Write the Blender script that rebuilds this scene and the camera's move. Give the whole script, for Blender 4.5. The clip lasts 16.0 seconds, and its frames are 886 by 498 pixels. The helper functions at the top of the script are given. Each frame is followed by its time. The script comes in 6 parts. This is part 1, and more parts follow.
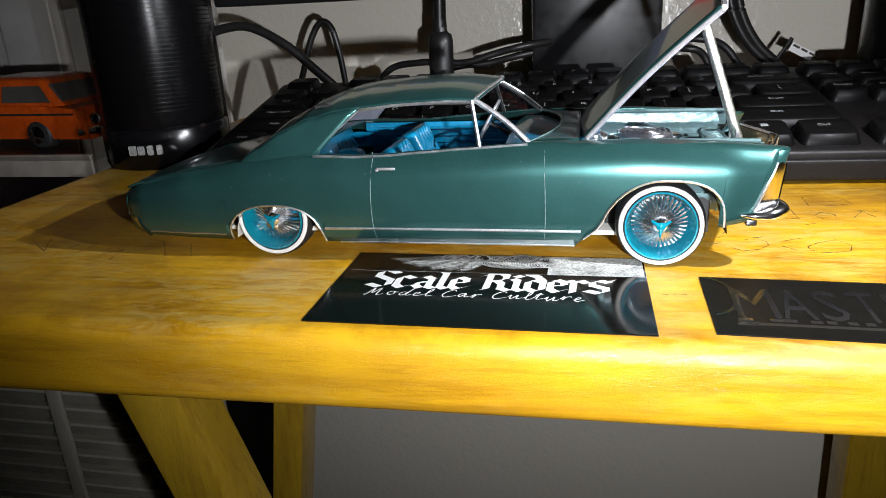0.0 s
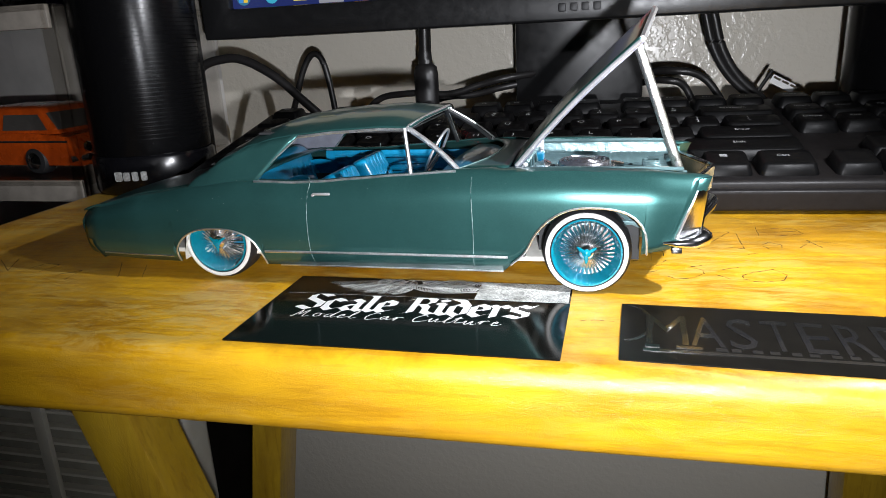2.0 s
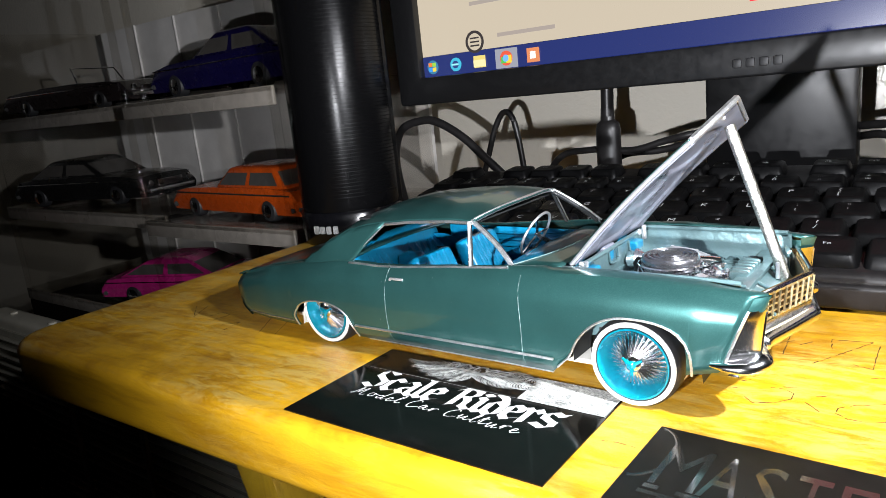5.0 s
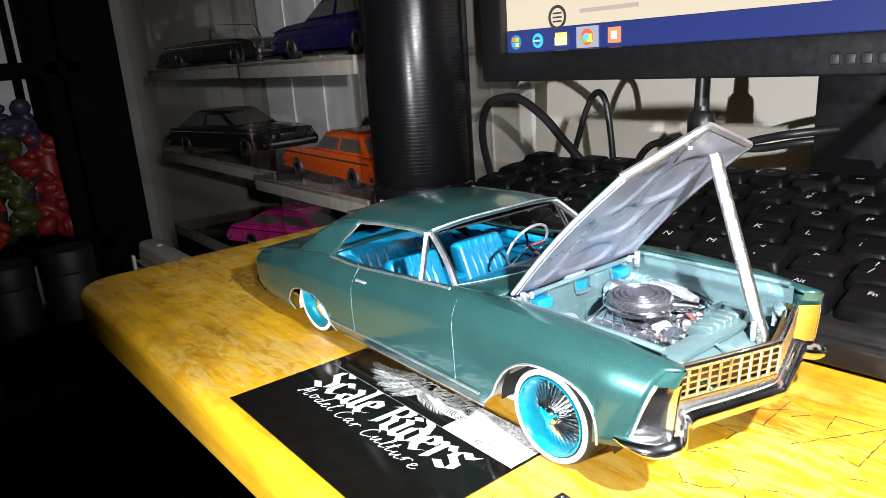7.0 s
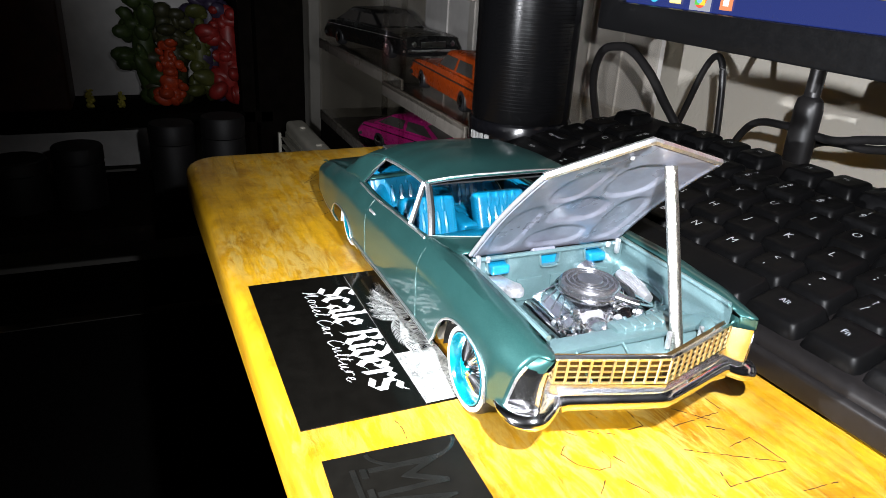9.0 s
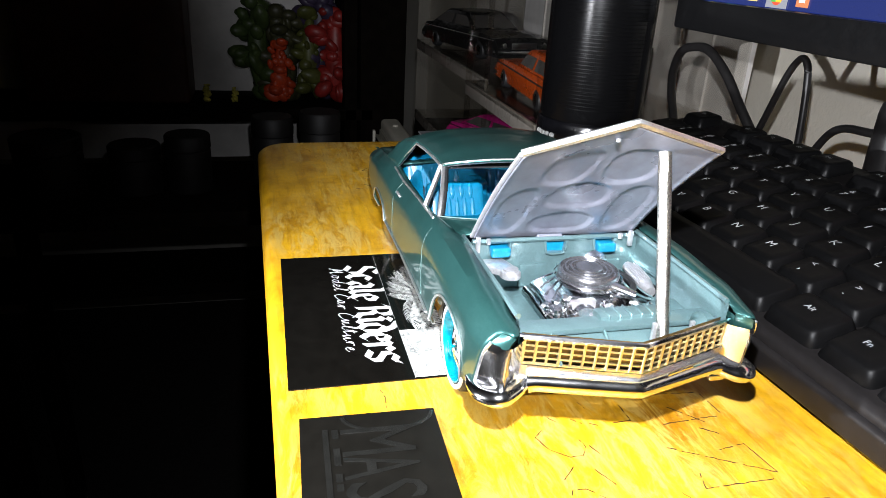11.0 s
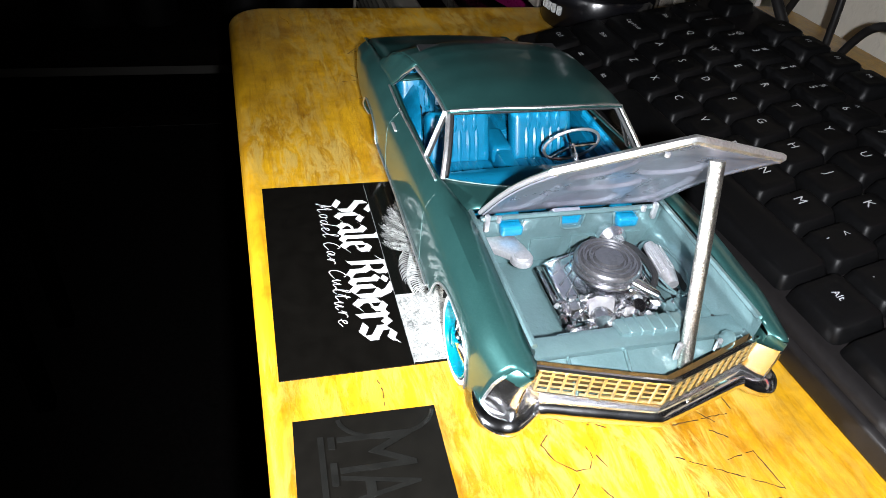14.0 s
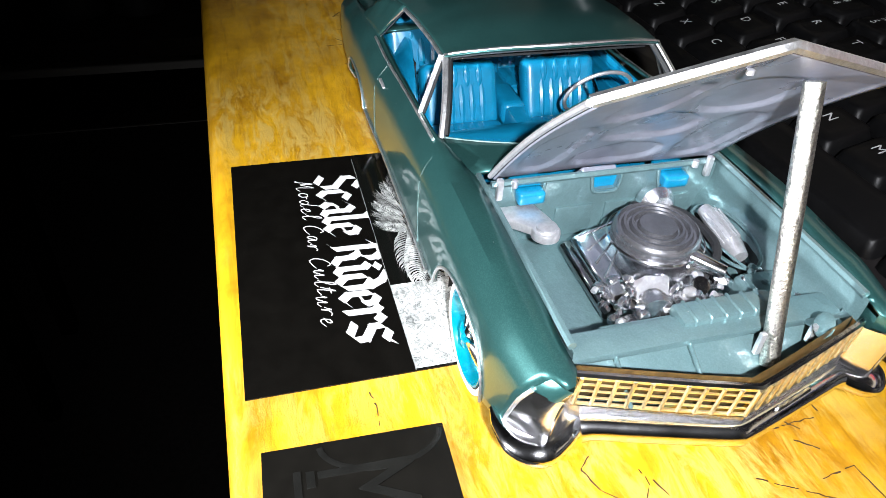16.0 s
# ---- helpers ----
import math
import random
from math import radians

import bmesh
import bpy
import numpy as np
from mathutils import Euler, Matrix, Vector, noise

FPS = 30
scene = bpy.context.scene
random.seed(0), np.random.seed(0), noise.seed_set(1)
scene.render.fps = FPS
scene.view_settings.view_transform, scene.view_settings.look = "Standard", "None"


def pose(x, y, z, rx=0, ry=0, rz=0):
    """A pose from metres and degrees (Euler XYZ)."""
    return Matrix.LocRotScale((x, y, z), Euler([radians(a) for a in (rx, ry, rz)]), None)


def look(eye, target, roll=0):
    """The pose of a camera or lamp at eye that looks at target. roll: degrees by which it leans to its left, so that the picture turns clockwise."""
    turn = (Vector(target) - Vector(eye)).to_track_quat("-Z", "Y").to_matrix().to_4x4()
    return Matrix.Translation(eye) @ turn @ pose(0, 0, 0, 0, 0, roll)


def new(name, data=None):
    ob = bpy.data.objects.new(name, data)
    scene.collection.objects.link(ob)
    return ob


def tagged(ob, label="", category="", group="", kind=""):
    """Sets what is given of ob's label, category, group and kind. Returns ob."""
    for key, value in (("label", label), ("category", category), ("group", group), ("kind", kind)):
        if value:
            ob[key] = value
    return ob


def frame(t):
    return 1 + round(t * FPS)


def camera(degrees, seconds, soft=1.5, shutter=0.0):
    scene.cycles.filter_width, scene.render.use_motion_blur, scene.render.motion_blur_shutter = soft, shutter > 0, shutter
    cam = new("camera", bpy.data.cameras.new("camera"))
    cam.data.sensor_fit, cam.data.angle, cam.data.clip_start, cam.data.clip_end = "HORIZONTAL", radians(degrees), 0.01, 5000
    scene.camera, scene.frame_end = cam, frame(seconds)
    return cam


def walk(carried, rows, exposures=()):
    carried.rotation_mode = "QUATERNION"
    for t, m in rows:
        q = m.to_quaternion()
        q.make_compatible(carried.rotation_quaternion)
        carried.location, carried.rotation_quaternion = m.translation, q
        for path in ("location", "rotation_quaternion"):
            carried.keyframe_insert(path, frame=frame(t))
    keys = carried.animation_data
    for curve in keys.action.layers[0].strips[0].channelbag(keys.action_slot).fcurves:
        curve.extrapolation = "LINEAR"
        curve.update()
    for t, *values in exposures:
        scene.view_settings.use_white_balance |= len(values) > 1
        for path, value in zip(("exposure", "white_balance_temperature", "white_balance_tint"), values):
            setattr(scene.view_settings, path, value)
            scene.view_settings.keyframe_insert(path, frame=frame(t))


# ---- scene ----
cam = camera(65.4, 16.0, soft=0.7)
PATH = [
    (0, (0.0150, -0.2299, 0.8261), (-0.380, 1.612, 0.153), -2.96),
    (0.5, (0.0232, -0.2312, 0.8253), (-0.399, 1.622, 0.203), -2.59),
    (1, (0.0302, -0.2286, 0.8247), (-0.391, 1.634, 0.230), -2.03),
    (1.5, (0.0354, -0.2256, 0.8230), (-0.396, 1.636, 0.233), -2.01),
    (2, (0.0445, -0.2274, 0.8239), (-0.435, 1.625, 0.240), -2.95),
    (2.5, (0.0525, -0.2268, 0.8277), (-0.496, 1.606, 0.245), -4.11),
    (3, (0.0678, -0.2166, 0.8285), (-0.588, 1.586, 0.264), -4.93),
    (3.5, (0.0802, -0.2154, 0.8292), (-0.644, 1.573, 0.303), -5.97),
    (4, (0.0927, -0.2177, 0.8337), (-0.810, 1.497, 0.339), -6.26),
    (4.5, (0.0965, -0.2065, 0.8400), (-0.943, 1.432, 0.357), -6.68),
    (5, (0.1056, -0.1989, 0.8408), (-1.091, 1.336, 0.380), -6.02),
    (5.2, (0.1076, -0.1906, 0.8412), (-1.105, 1.326, 0.362), -5.63),
    (7.3, (0.1466, -0.1354, 0.8528), (-1.410, 0.994, 0.302), -2.90),
    (7.5, (0.1500, -0.1295, 0.8562), (-1.421, 0.972, 0.294), -2.10),
    (8, (0.1599, -0.1199, 0.8661), (-1.422, 0.893, 0.178), -0.15),
    (8.5, (0.1707, -0.1151, 0.8701), (-1.434, 0.781, 0.081), 1.33),
    (8.7, (0.1751, -0.1123, 0.8683), (-1.460, 0.725, 0.077), 2.22),
    (10.8, (0.1946, -0.0805, 0.8627), (-1.577, 0.422, 0.082), 3.46),
    (11, (0.1958, -0.0799, 0.8617), (-1.585, 0.389, 0.081), 3.21),
    (11.5, (0.1885, -0.0784, 0.8638), (-1.569, 0.393, 0.034), 3.49),
    (12, (0.1754, -0.0784, 0.8718), (-1.531, 0.374, -0.068), 3.29),
    (12.5, (0.1704, -0.0765, 0.8806), (-1.451, 0.417, -0.181), 4.79),
    (13, (0.1626, -0.0783, 0.8899), (-1.398, 0.436, -0.250), 6.69),
    (13.5, (0.1582, -0.0789, 0.8937), (-1.346, 0.450, -0.314), 7.39),
    (14, (0.1540, -0.0788, 0.8894), (-1.340, 0.416, -0.345), 6.64),
    (14.5, (0.1524, -0.0765, 0.8845), (-1.332, 0.417, -0.362), 5.99),
    (15, (0.1429, -0.0749, 0.8790), (-1.330, 0.400, -0.388), 5.28),
    (15.5, (0.1353, -0.0688, 0.8709), (-1.345, 0.395, -0.392), 4.31),
    (16, (0.1280, -0.0683, 0.8638), (-1.356, 0.395, -0.395), 3.57),
]
EXPOSURES = [(0.0, 0.0), (3.0, 0.12), (4.0, 0.3), (5.0, 0.62), (7.3, 1.10), (8.0, 1.0), (8.7, 0.88), (11.0, 0.80), (12.0, 0.62), (14.0, 0.52), (16.0, 0.45)]
walk(cam, [(t, look(eye, target, roll)) for t, eye, target, roll in PATH], EXPOSURES)

# ---- light: a dark room, the phone's small white torch as three fixed spots, the screen's glow ----
world = bpy.data.worlds.new("dark_room")
world.use_nodes = True
scene.world = world
world.node_tree.nodes["Background"].inputs[0].default_value = (0.9, 0.95, 1.0, 1)
world.node_tree.nodes["Background"].inputs[1].default_value = 0.002


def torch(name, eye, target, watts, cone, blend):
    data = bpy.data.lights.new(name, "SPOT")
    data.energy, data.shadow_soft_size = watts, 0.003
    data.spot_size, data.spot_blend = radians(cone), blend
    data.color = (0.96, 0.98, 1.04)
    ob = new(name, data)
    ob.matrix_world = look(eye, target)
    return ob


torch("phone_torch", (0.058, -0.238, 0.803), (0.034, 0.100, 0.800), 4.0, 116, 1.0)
# Fixed copies added for later torch positions; the last one brightens the display cases.
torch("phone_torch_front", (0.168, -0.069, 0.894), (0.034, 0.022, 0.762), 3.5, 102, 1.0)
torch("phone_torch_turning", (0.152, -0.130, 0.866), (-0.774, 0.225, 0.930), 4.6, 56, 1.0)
# ---- materials ----
def material(name):
    m = bpy.data.materials.new(name)
    m.use_nodes = True
    nt = m.node_tree
    return m, nt, nt.nodes["Principled BSDF"]


def link(nt, a, ao, b, bi):
    nt.links.new(a.outputs[ao], b.inputs[bi])


def coords(nt, scale=(1, 1, 1)):
    g = nt.nodes.new("ShaderNodeTexCoord")
    mp = nt.nodes.new("ShaderNodeMapping")
    mp.inputs["Scale"].default_value = scale
    link(nt, g, "Object", mp, "Vector")
    return mp


def noise_tex(nt, vec, scale, detail=4.0, rough=0.55, distort=0.0):
    n = nt.nodes.new("ShaderNodeTexNoise")
    n.inputs["Scale"].default_value = scale
    n.inputs["Detail"].default_value = detail
    n.inputs["Roughness"].default_value = rough
    n.inputs["Distortion"].default_value = distort
    if vec is not None:
        link(nt, vec, "Vector", n, "Vector")
    return n


def ramp(nt, src, out, stops):
    r = nt.nodes.new("ShaderNodeValToRGB")
    el = r.color_ramp.elements
    while len(el) < len(stops):
        el.new(0.5)
    for e, (p, c) in zip(el, stops):
        e.position = p
        e.color = (*c, 1) if len(c) == 3 else c
    link(nt, src, out, r, "Fac")
    return r


def bump(nt, src, out, bsdf, strength, distance):
    b = nt.nodes.new("ShaderNodeBump")
    b.inputs["Strength"].default_value = strength
    b.inputs["Distance"].default_value = distance
    link(nt, src, out, b, "Height")
    link(nt, b, "Normal", bsdf, "Normal")
    return b


def mix_col(nt, fac_node, fac_out, a, b, blend="MIX", fac=None):
    m = nt.nodes.new("ShaderNodeMix")
    m.data_type, m.blend_type = "RGBA", blend
    if fac_node is not None:
        link(nt, fac_node, fac_out, m, 0)
    if fac is not None:
        m.inputs[0].default_value = fac
    for slot, v in ((6, a), (7, b)):
        if isinstance(v, tuple):
            m.inputs[slot].default_value = (*v, 1)
        else:
            nt.links.new(v, m.inputs[slot])
    return m


def plain(name, color, rough=0.5, metal=0.0, var=0.12, scale=300.0, bumps=0.0, coat=0.0, spec=0.5):
    """A simple surface with a little mottling and fine relief."""
    m, nt, p = material(name)
    v = coords(nt)
    n = noise_tex(nt, v, scale, 5)
    lo = tuple(c * (1 - var) for c in color)
    hi = tuple(min(1, c * (1 + var)) for c in color)
    r = ramp(nt, n, "Fac", [(0.3, lo), (0.7, hi)])
    link(nt, r, "Color", p, "Base Color")
    n2 = noise_tex(nt, v, scale * 0.23, 3)
    rr = ramp(nt, n2, "Fac", [(0.3, (max(0.02, rough * 0.85),) * 3), (0.7, (min(1, rough * 1.15),) * 3)])
    link(nt, rr, "Color", p, "Roughness")
    p.inputs["Metallic"].default_value = metal
    p.inputs["Coat Weight"].default_value = coat
    p.inputs["Coat Roughness"].default_value = 0.08
    p.inputs["Specular IOR Level"].default_value = spec
    if bumps:
        bump(nt, n, "Fac", p, bumps, 0.0002)
    return m


def wood_material(name, along, grain_scale, base, rub=0.38):
    """Yellow varnished pine: streaks along the board, brown pores and rubbed pale flakes."""
    m, nt, p = material(name)

    def stretched(across, lengthwise):
        st = [across] * 3
        st[along] = lengthwise
        return coords(nt, tuple(st))

    big = coords(nt)
    xyz = nt.nodes.new("ShaderNodeSeparateXYZ")
    link(nt, big, "Vector", xyz, "Vector")
    lid = nt.nodes.new("ShaderNodeMapRange")
    for slot, value in (("From Min", 0.7465), ("From Max", 0.7492), ("To Min", 0.25), ("To Max", 1.0)):
        lid.inputs[slot].default_value = value
    link(nt, xyz, "Z", lid, "Value")
    g = noise_tex(nt, stretched(30.0, 5.0), grain_scale, 7, 0.66, 0.9)
    dark, mid, lite = (tuple(c * k for c in base) for k in (0.62, 1.0, 1.22))
    dark = (dark[0], dark[1] * 0.85, dark[2])
    col = ramp(nt, g, "Fac", [(0.28, dark), (0.5, mid), (0.75, lite)])
    blot = noise_tex(nt, big, 38, 8, 0.72)
    bl = ramp(nt, blot, "Fac", [(0.36, (0.58, 0.51, 0.40)), (0.60, (1.06, 1.07, 1.0))])
    c1 = mix_col(nt, lid, "Result", col.outputs["Color"], bl.outputs["Color"], "MULTIPLY")
    fine = noise_tex(nt, stretched(420.0, 28.0), 1.0, 3, 0.6)
    fr = ramp(nt, fine, "Fac", [(0.36, (0.55, 0.45, 0.4)), (0.46, (1, 1, 1))])
    c1b = mix_col(nt, None, None, c1.outputs[2], fr.outputs["Color"], "MULTIPLY", 0.35)
    worn = noise_tex(nt, stretched(190.0, 52.0), 1.0, 8, 0.8, 0.7)
    zone = noise_tex(nt, big, 11, 3)
    zr = ramp(nt, zone, "Fac", [(0.40, (0, 0, 0)), (0.58, (rub,) * 3)])
    wr = ramp(nt, worn, "Fac", [(0.47, (0, 0, 0)), (0.57, (1, 1, 1))])
    wz0 = mix_col(nt, None, None, zr.outputs["Color"], wr.outputs["Color"], "MULTIPLY", 1.0)
    wz = mix_col(nt, None, None, wz0.outputs[2], lid.outputs["Result"], "MULTIPLY", 1.0)
    pale = (min(1, base[0] * 0.98), min(1, base[1] * 1.28), base[2] * 9)
    c2 = mix_col(nt, wz, 2, c1b.outputs[2], pale)
    link(nt, c2, 2, p, "Base Color")
    rr = ramp(nt, worn, "Fac", [(0.3, (0.26,) * 3), (0.7, (0.45,) * 3)])
    link(nt, rr, "Color", p, "Roughness")
    b1 = bump(nt, g, "Fac", p, 0.25, 0.0004)
    b2 = nt.nodes.new("ShaderNodeBump")
    b2.inputs["Strength"].default_value, b2.inputs["Distance"].default_value = 0.6, 0.0005
    link(nt, worn, "Fac", b2, "Height")
    link(nt, b1, "Normal", b2, "Normal")
    link(nt, b2, "Normal", p, "Normal")
    link(nt, b2, "Normal", p, "Coat Normal")
    p.inputs["Coat Weight"].default_value = 0.45
    p.inputs["Coat Roughness"].default_value = 0.13
    return m


def paint_material(name, color, flake=0.55, sparkle=0.35, lumps=0.0):
    """Metallic model paint: base coat with fine bright flakes under a soft clear coat."""
    m, nt, p = material(name)
    v = coords(nt)
    vo = nt.nodes.new("ShaderNodeTexVoronoi")
    vo.inputs["Scale"].default_value = 5200
    link(nt, v, "Vector", vo, "Vector")
    fl = ramp(nt, vo, "Color", [(0.35, tuple(c * 0.96 for c in color)), (0.98, tuple(min(1, c * (1 + sparkle) + 0.01) for c in color))])
    big = noise_tex(nt, v, 60, 3)
    bl = ramp(nt, big, "Fac", [(0.3, (0.88,) * 3), (0.7, (1.08,) * 3)])
    c = mix_col(nt, None, None, fl.outputs["Color"], bl.outputs["Color"], "MULTIPLY", 1.0)
    dust = nt.nodes.new("ShaderNodeTexVoronoi")
    dust.inputs["Scale"].default_value = 420
    link(nt, v, "Vector", dust, "Vector")
    ds = ramp(nt, dust, "Distance", [(0.035, (1, 1, 1)), (0.07, (0, 0, 0))])
    sparse = noise_tex(nt, v, 170, 2)
    sp = ramp(nt, sparse, "Fac", [(0.57, (0, 0, 0)), (0.62, (0.9, 0.9, 0.9))])
    dd = mix_col(nt, None, None, ds.outputs["Color"], sp.outputs["Color"], "MULTIPLY", 1.0)
    c2 = mix_col(nt, dd, 2, c.outputs[2], (0.45, 0.5, 0.48))
    link(nt, c2, 2, p, "Base Color")
    p.inputs["Metallic"].default_value = flake
    p.inputs["Roughness"].default_value = 0.29
    p.inputs["Coat Weight"].default_value = 0.55
    p.inputs["Coat Roughness"].default_value = 0.05
    fine = bump(nt, vo, "Distance", p, 0.05 * sparkle, 0.0001)
    if lumps:
        cast = noise_tex(nt, v, 230, 3, 0.55)
        wave = nt.nodes.new("ShaderNodeBump")
        wave.inputs["Strength"].default_value, wave.inputs["Distance"].default_value = lumps, 0.0012
        link(nt, cast, "Fac", wave, "Height")
        link(nt, fine, "Normal", wave, "Normal")
        link(nt, wave, "Normal", p, "Normal")
        link(nt, wave, "Normal", p, "Coat Normal")
        p.inputs["Coat Weight"].default_value, p.inputs["Coat Roughness"].default_value = 1.0, 0.10
    return m


def clear_material(name, tint, gloss=0.07, rough=0.03, mult=1.0):
    """Clear styrene or acrylic: see-through with a glossy skin."""
    m = bpy.data.materials.new(name)
    m.use_nodes = True
    nt = m.node_tree
    nt.nodes.clear()
    out = nt.nodes.new("ShaderNodeOutputMaterial")
    tr = nt.nodes.new("ShaderNodeBsdfTransparent")
    tr.inputs[0].default_value = (*tint, 1)
    gl = nt.nodes.new("ShaderNodeBsdfGlossy")
    gl.inputs["Roughness"].default_value = rough
    lw = nt.nodes.new("ShaderNodeLayerWeight")
    lw.inputs[0].default_value = 0.5
    fr = ramp(nt, lw, "Facing", [(0.25, (gloss,) * 3), (0.8, (gloss * 2.5,) * 3), (1.0, (0.7 * mult,) * 3)])
    mx = nt.nodes.new("ShaderNodeMixShader")
    link(nt, fr, "Color", mx, 0)
    link(nt, tr, 0, mx, 1)
    link(nt, gl, 0, mx, 2)
    link(nt, mx, 0, out, 0)
    return m


def glow_material(name, color, strength):
    m, nt, p = material(name)
    p.inputs["Base Color"].default_value = (0.01, 0.01, 0.01, 1)
    p.inputs["Roughness"].default_value = 0.25
    p.inputs["Emission Color"].default_value = (*color, 1)
    p.inputs["Emission Strength"].default_value = strength
    return m


def plaster_material(name):
    """White wall with an orange-peel spray finish under gloss paint."""
    m, nt, p = material(name)
    v = coords(nt)
    n = noise_tex(nt, v, 230, 2, 0.5)
    big = noise_tex(nt, v, 3, 3)
    c = ramp(nt, big, "Fac", [(0.3, (0.84, 0.78, 0.67)), (0.7, (0.89, 0.84, 0.73))])
    link(nt, c, "Color", p, "Base Color")
    p.inputs["Roughness"].default_value = 0.20
    h = ramp(nt, n, "Fac", [(0.42, (0, 0, 0)), (0.6, (1, 1, 1))])
    bump(nt, h, "Color", p, 0.15, 0.0012)
    return m


WOOD_TOP = wood_material("varnished_pine_top", 0, 1.0, (0.64, 0.340, 0.012), 0.72)
WOOD_LEG = wood_material("varnished_pine_leg", 2, 1.0, (0.50, 0.31, 0.02), 0.1)
INK = plain("pencil_marks", (0.05, 0.035, 0.02), 0.6)
PAINT = paint_material("teal_metallic_paint", (0.032, 0.114, 0.107), 0.66, 0.12)
PAINT_BAY = paint_material("teal_bay_paint", (0.150, 0.250, 0.262), 0.45, 0.10, 0.35)
FOIL = plain("bare_metal_foil", (0.80, 0.81, 0.82), 0.42, 1.0, 0.12, 1800, 0.5)
CHROME = plain("chrome", (0.86, 0.86, 0.88), 0.15, 1.0, 0.06, 700, 0.15)
CHROME_ROUGH = plain("cast_chrome", (0.72, 0.73, 0.76), 0.22, 1.0, 0.2, 1500, 0.7)
DARK_CHROME = plain("dark_chrome", (0.38, 0.37, 0.37), 0.12, 1.0, 0.08, 700, 0.15)
STEEL = plain("prop_rod_steel", (0.58, 0.56, 0.51), 0.33, 1.0, 0.45, 2200, 1.0)
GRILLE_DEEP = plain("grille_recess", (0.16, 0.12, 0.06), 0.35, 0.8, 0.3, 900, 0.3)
AIR_METAL = plain("dull_ribbed_metal", (0.27, 0.27, 0.29), 0.24, 0.85, 0.12, 900, 0.2)
GOLD = plain("gold_plating", (0.86, 0.77, 0.52), 0.36, 1.0, 0.15, 1200, 0.3)
SILVER = plain("silver_paint", (0.66, 0.66, 0.68), 0.35, 0.75, 0.12, 1200, 0.3)
PRIMER = plain("grey_lilac_metal_paint", (0.29, 0.30, 0.36), 0.30, 0.45, 0.15, 260, 0.15)
BLUE = plain("blue_seat_paint", (0.003, 0.205, 0.38), 0.34, 0.0, 0.12, 500, 0.15, 0.8)
BLUE_RIM = plain("blue_wheel_paint", (0.0, 0.24, 0.34), 0.25, 0.25, 0.1, 800, 0.1, 0.4)
RUBBER = plain("tyre_rubber", (0.014, 0.014, 0.015), 0.55, 0.0, 0.2, 900, 0.3)
WHITEWALL = plain("whitewall", (0.78, 0.77, 0.74), 0.5, 0.0, 0.04, 600)
STYRENE = plain("white_styrene", (0.72, 0.70, 0.64), 0.45, 0.0, 0.1, 300, 0.2)
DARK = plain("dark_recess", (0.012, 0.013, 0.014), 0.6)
GLASS = clear_material("clear_styrene_glass", (0.95, 0.97, 0.97), 0.010, 0.02, 0.05)
CLEAR = clear_material("clear_acrylic", (0.93, 0.92, 0.90), 0.05)
SMOKY = plain("frosted_acrylic", (0.20, 0.18, 0.155), 0.28, 0.0, 0.15, 120, 0.1)
CARD = plain("black_card", (0.004, 0.0036, 0.003), 0.12, 0.0, 0.2, 200, 0.05, 0.0, 0.3)
CARD_MATTE = plain("black_matte_card", (0.006, 0.0055, 0.0045), 0.36, 0.0, 0.2, 200, 0.05, 0.0, 0.12)
CARD_GLOSS = plain("black_spot_gloss", (0.010, 0.010, 0.009), 0.17, 0.0, 0.3, 160, 0.25, 0.35, 0.6)
PRINT = plain("white_print", (0.80, 0.80, 0.79), 0.4, 0.0, 0.03, 500)
PRINT_GREY = plain("grey_print", (0.42, 0.43, 0.42), 0.4, 0.0, 0.35, 900)
KEY = plain("key_plastic", (0.0034, 0.0034, 0.0036), 0.42, 0.0, 0.25, 700, 0.15, 0.0, 0.12)
KEY_BASE = plain("keyboard_plastic", (0.010, 0.009, 0.009), 0.42, 0.0, 0.2, 500, 0.1, 0.0, 0.18)
LEGEND = plain("legend_print", (0.46, 0.47, 0.48), 0.5, 0.0, 0.05, 900)
BEZEL = plain("monitor_plastic", (0.008, 0.008, 0.0085), 0.34, 0.0, 0.15, 900, 0.1)
SPEAKER = plain("speaker_metal", (0.003, 0.003, 0.0033), 0.24, 0.0, 0.2, 1500, 0.02, 0.0, 0.16)
PERFORATION = plain("grille_hole", (0.002, 0.002, 0.002), 0.30, 0.0, 0.2, 900, 0.0, 0.0, 0.13)
SPEAKER_GLOSS = plain("speaker_gloss", (0.004, 0.004, 0.005), 0.20, 0.0, 0.2, 300)
CABLE = plain("black_cable", (0.014, 0.013, 0.013), 0.38, 0.0, 0.2, 300)
PLASTER = plaster_material("white_plaster")
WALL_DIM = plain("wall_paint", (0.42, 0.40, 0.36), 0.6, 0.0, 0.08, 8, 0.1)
FLOOR_MAT = plain("dark_carpet", (0.012, 0.010, 0.009), 0.95, 0.0, 0.4, 120, 0.6)
GRILLE_WHITE = plain("off_white_plastic", (0.56, 0.53, 0.44), 0.45, 0.0, 0.06, 60, 0.05)
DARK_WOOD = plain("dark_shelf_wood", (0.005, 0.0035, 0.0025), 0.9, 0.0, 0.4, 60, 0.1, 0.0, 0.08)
SEAM = plain("panel_line", (0.10, 0.17, 0.165), 0.5, 0.0, 0.6, 900)
BADGE = plain("badge_silver", (0.026, 0.026, 0.027), 0.5, 0.4, 0.2, 900)
# ---- building helpers ----
TOP = 0.75


def empty(name, loc=(0, 0, 0), rz=0.0):
    ob = new(name)
    ob.matrix_world = pose(*loc, 0, 0, rz)
    ob.empty_display_size = 0.02
    return ob


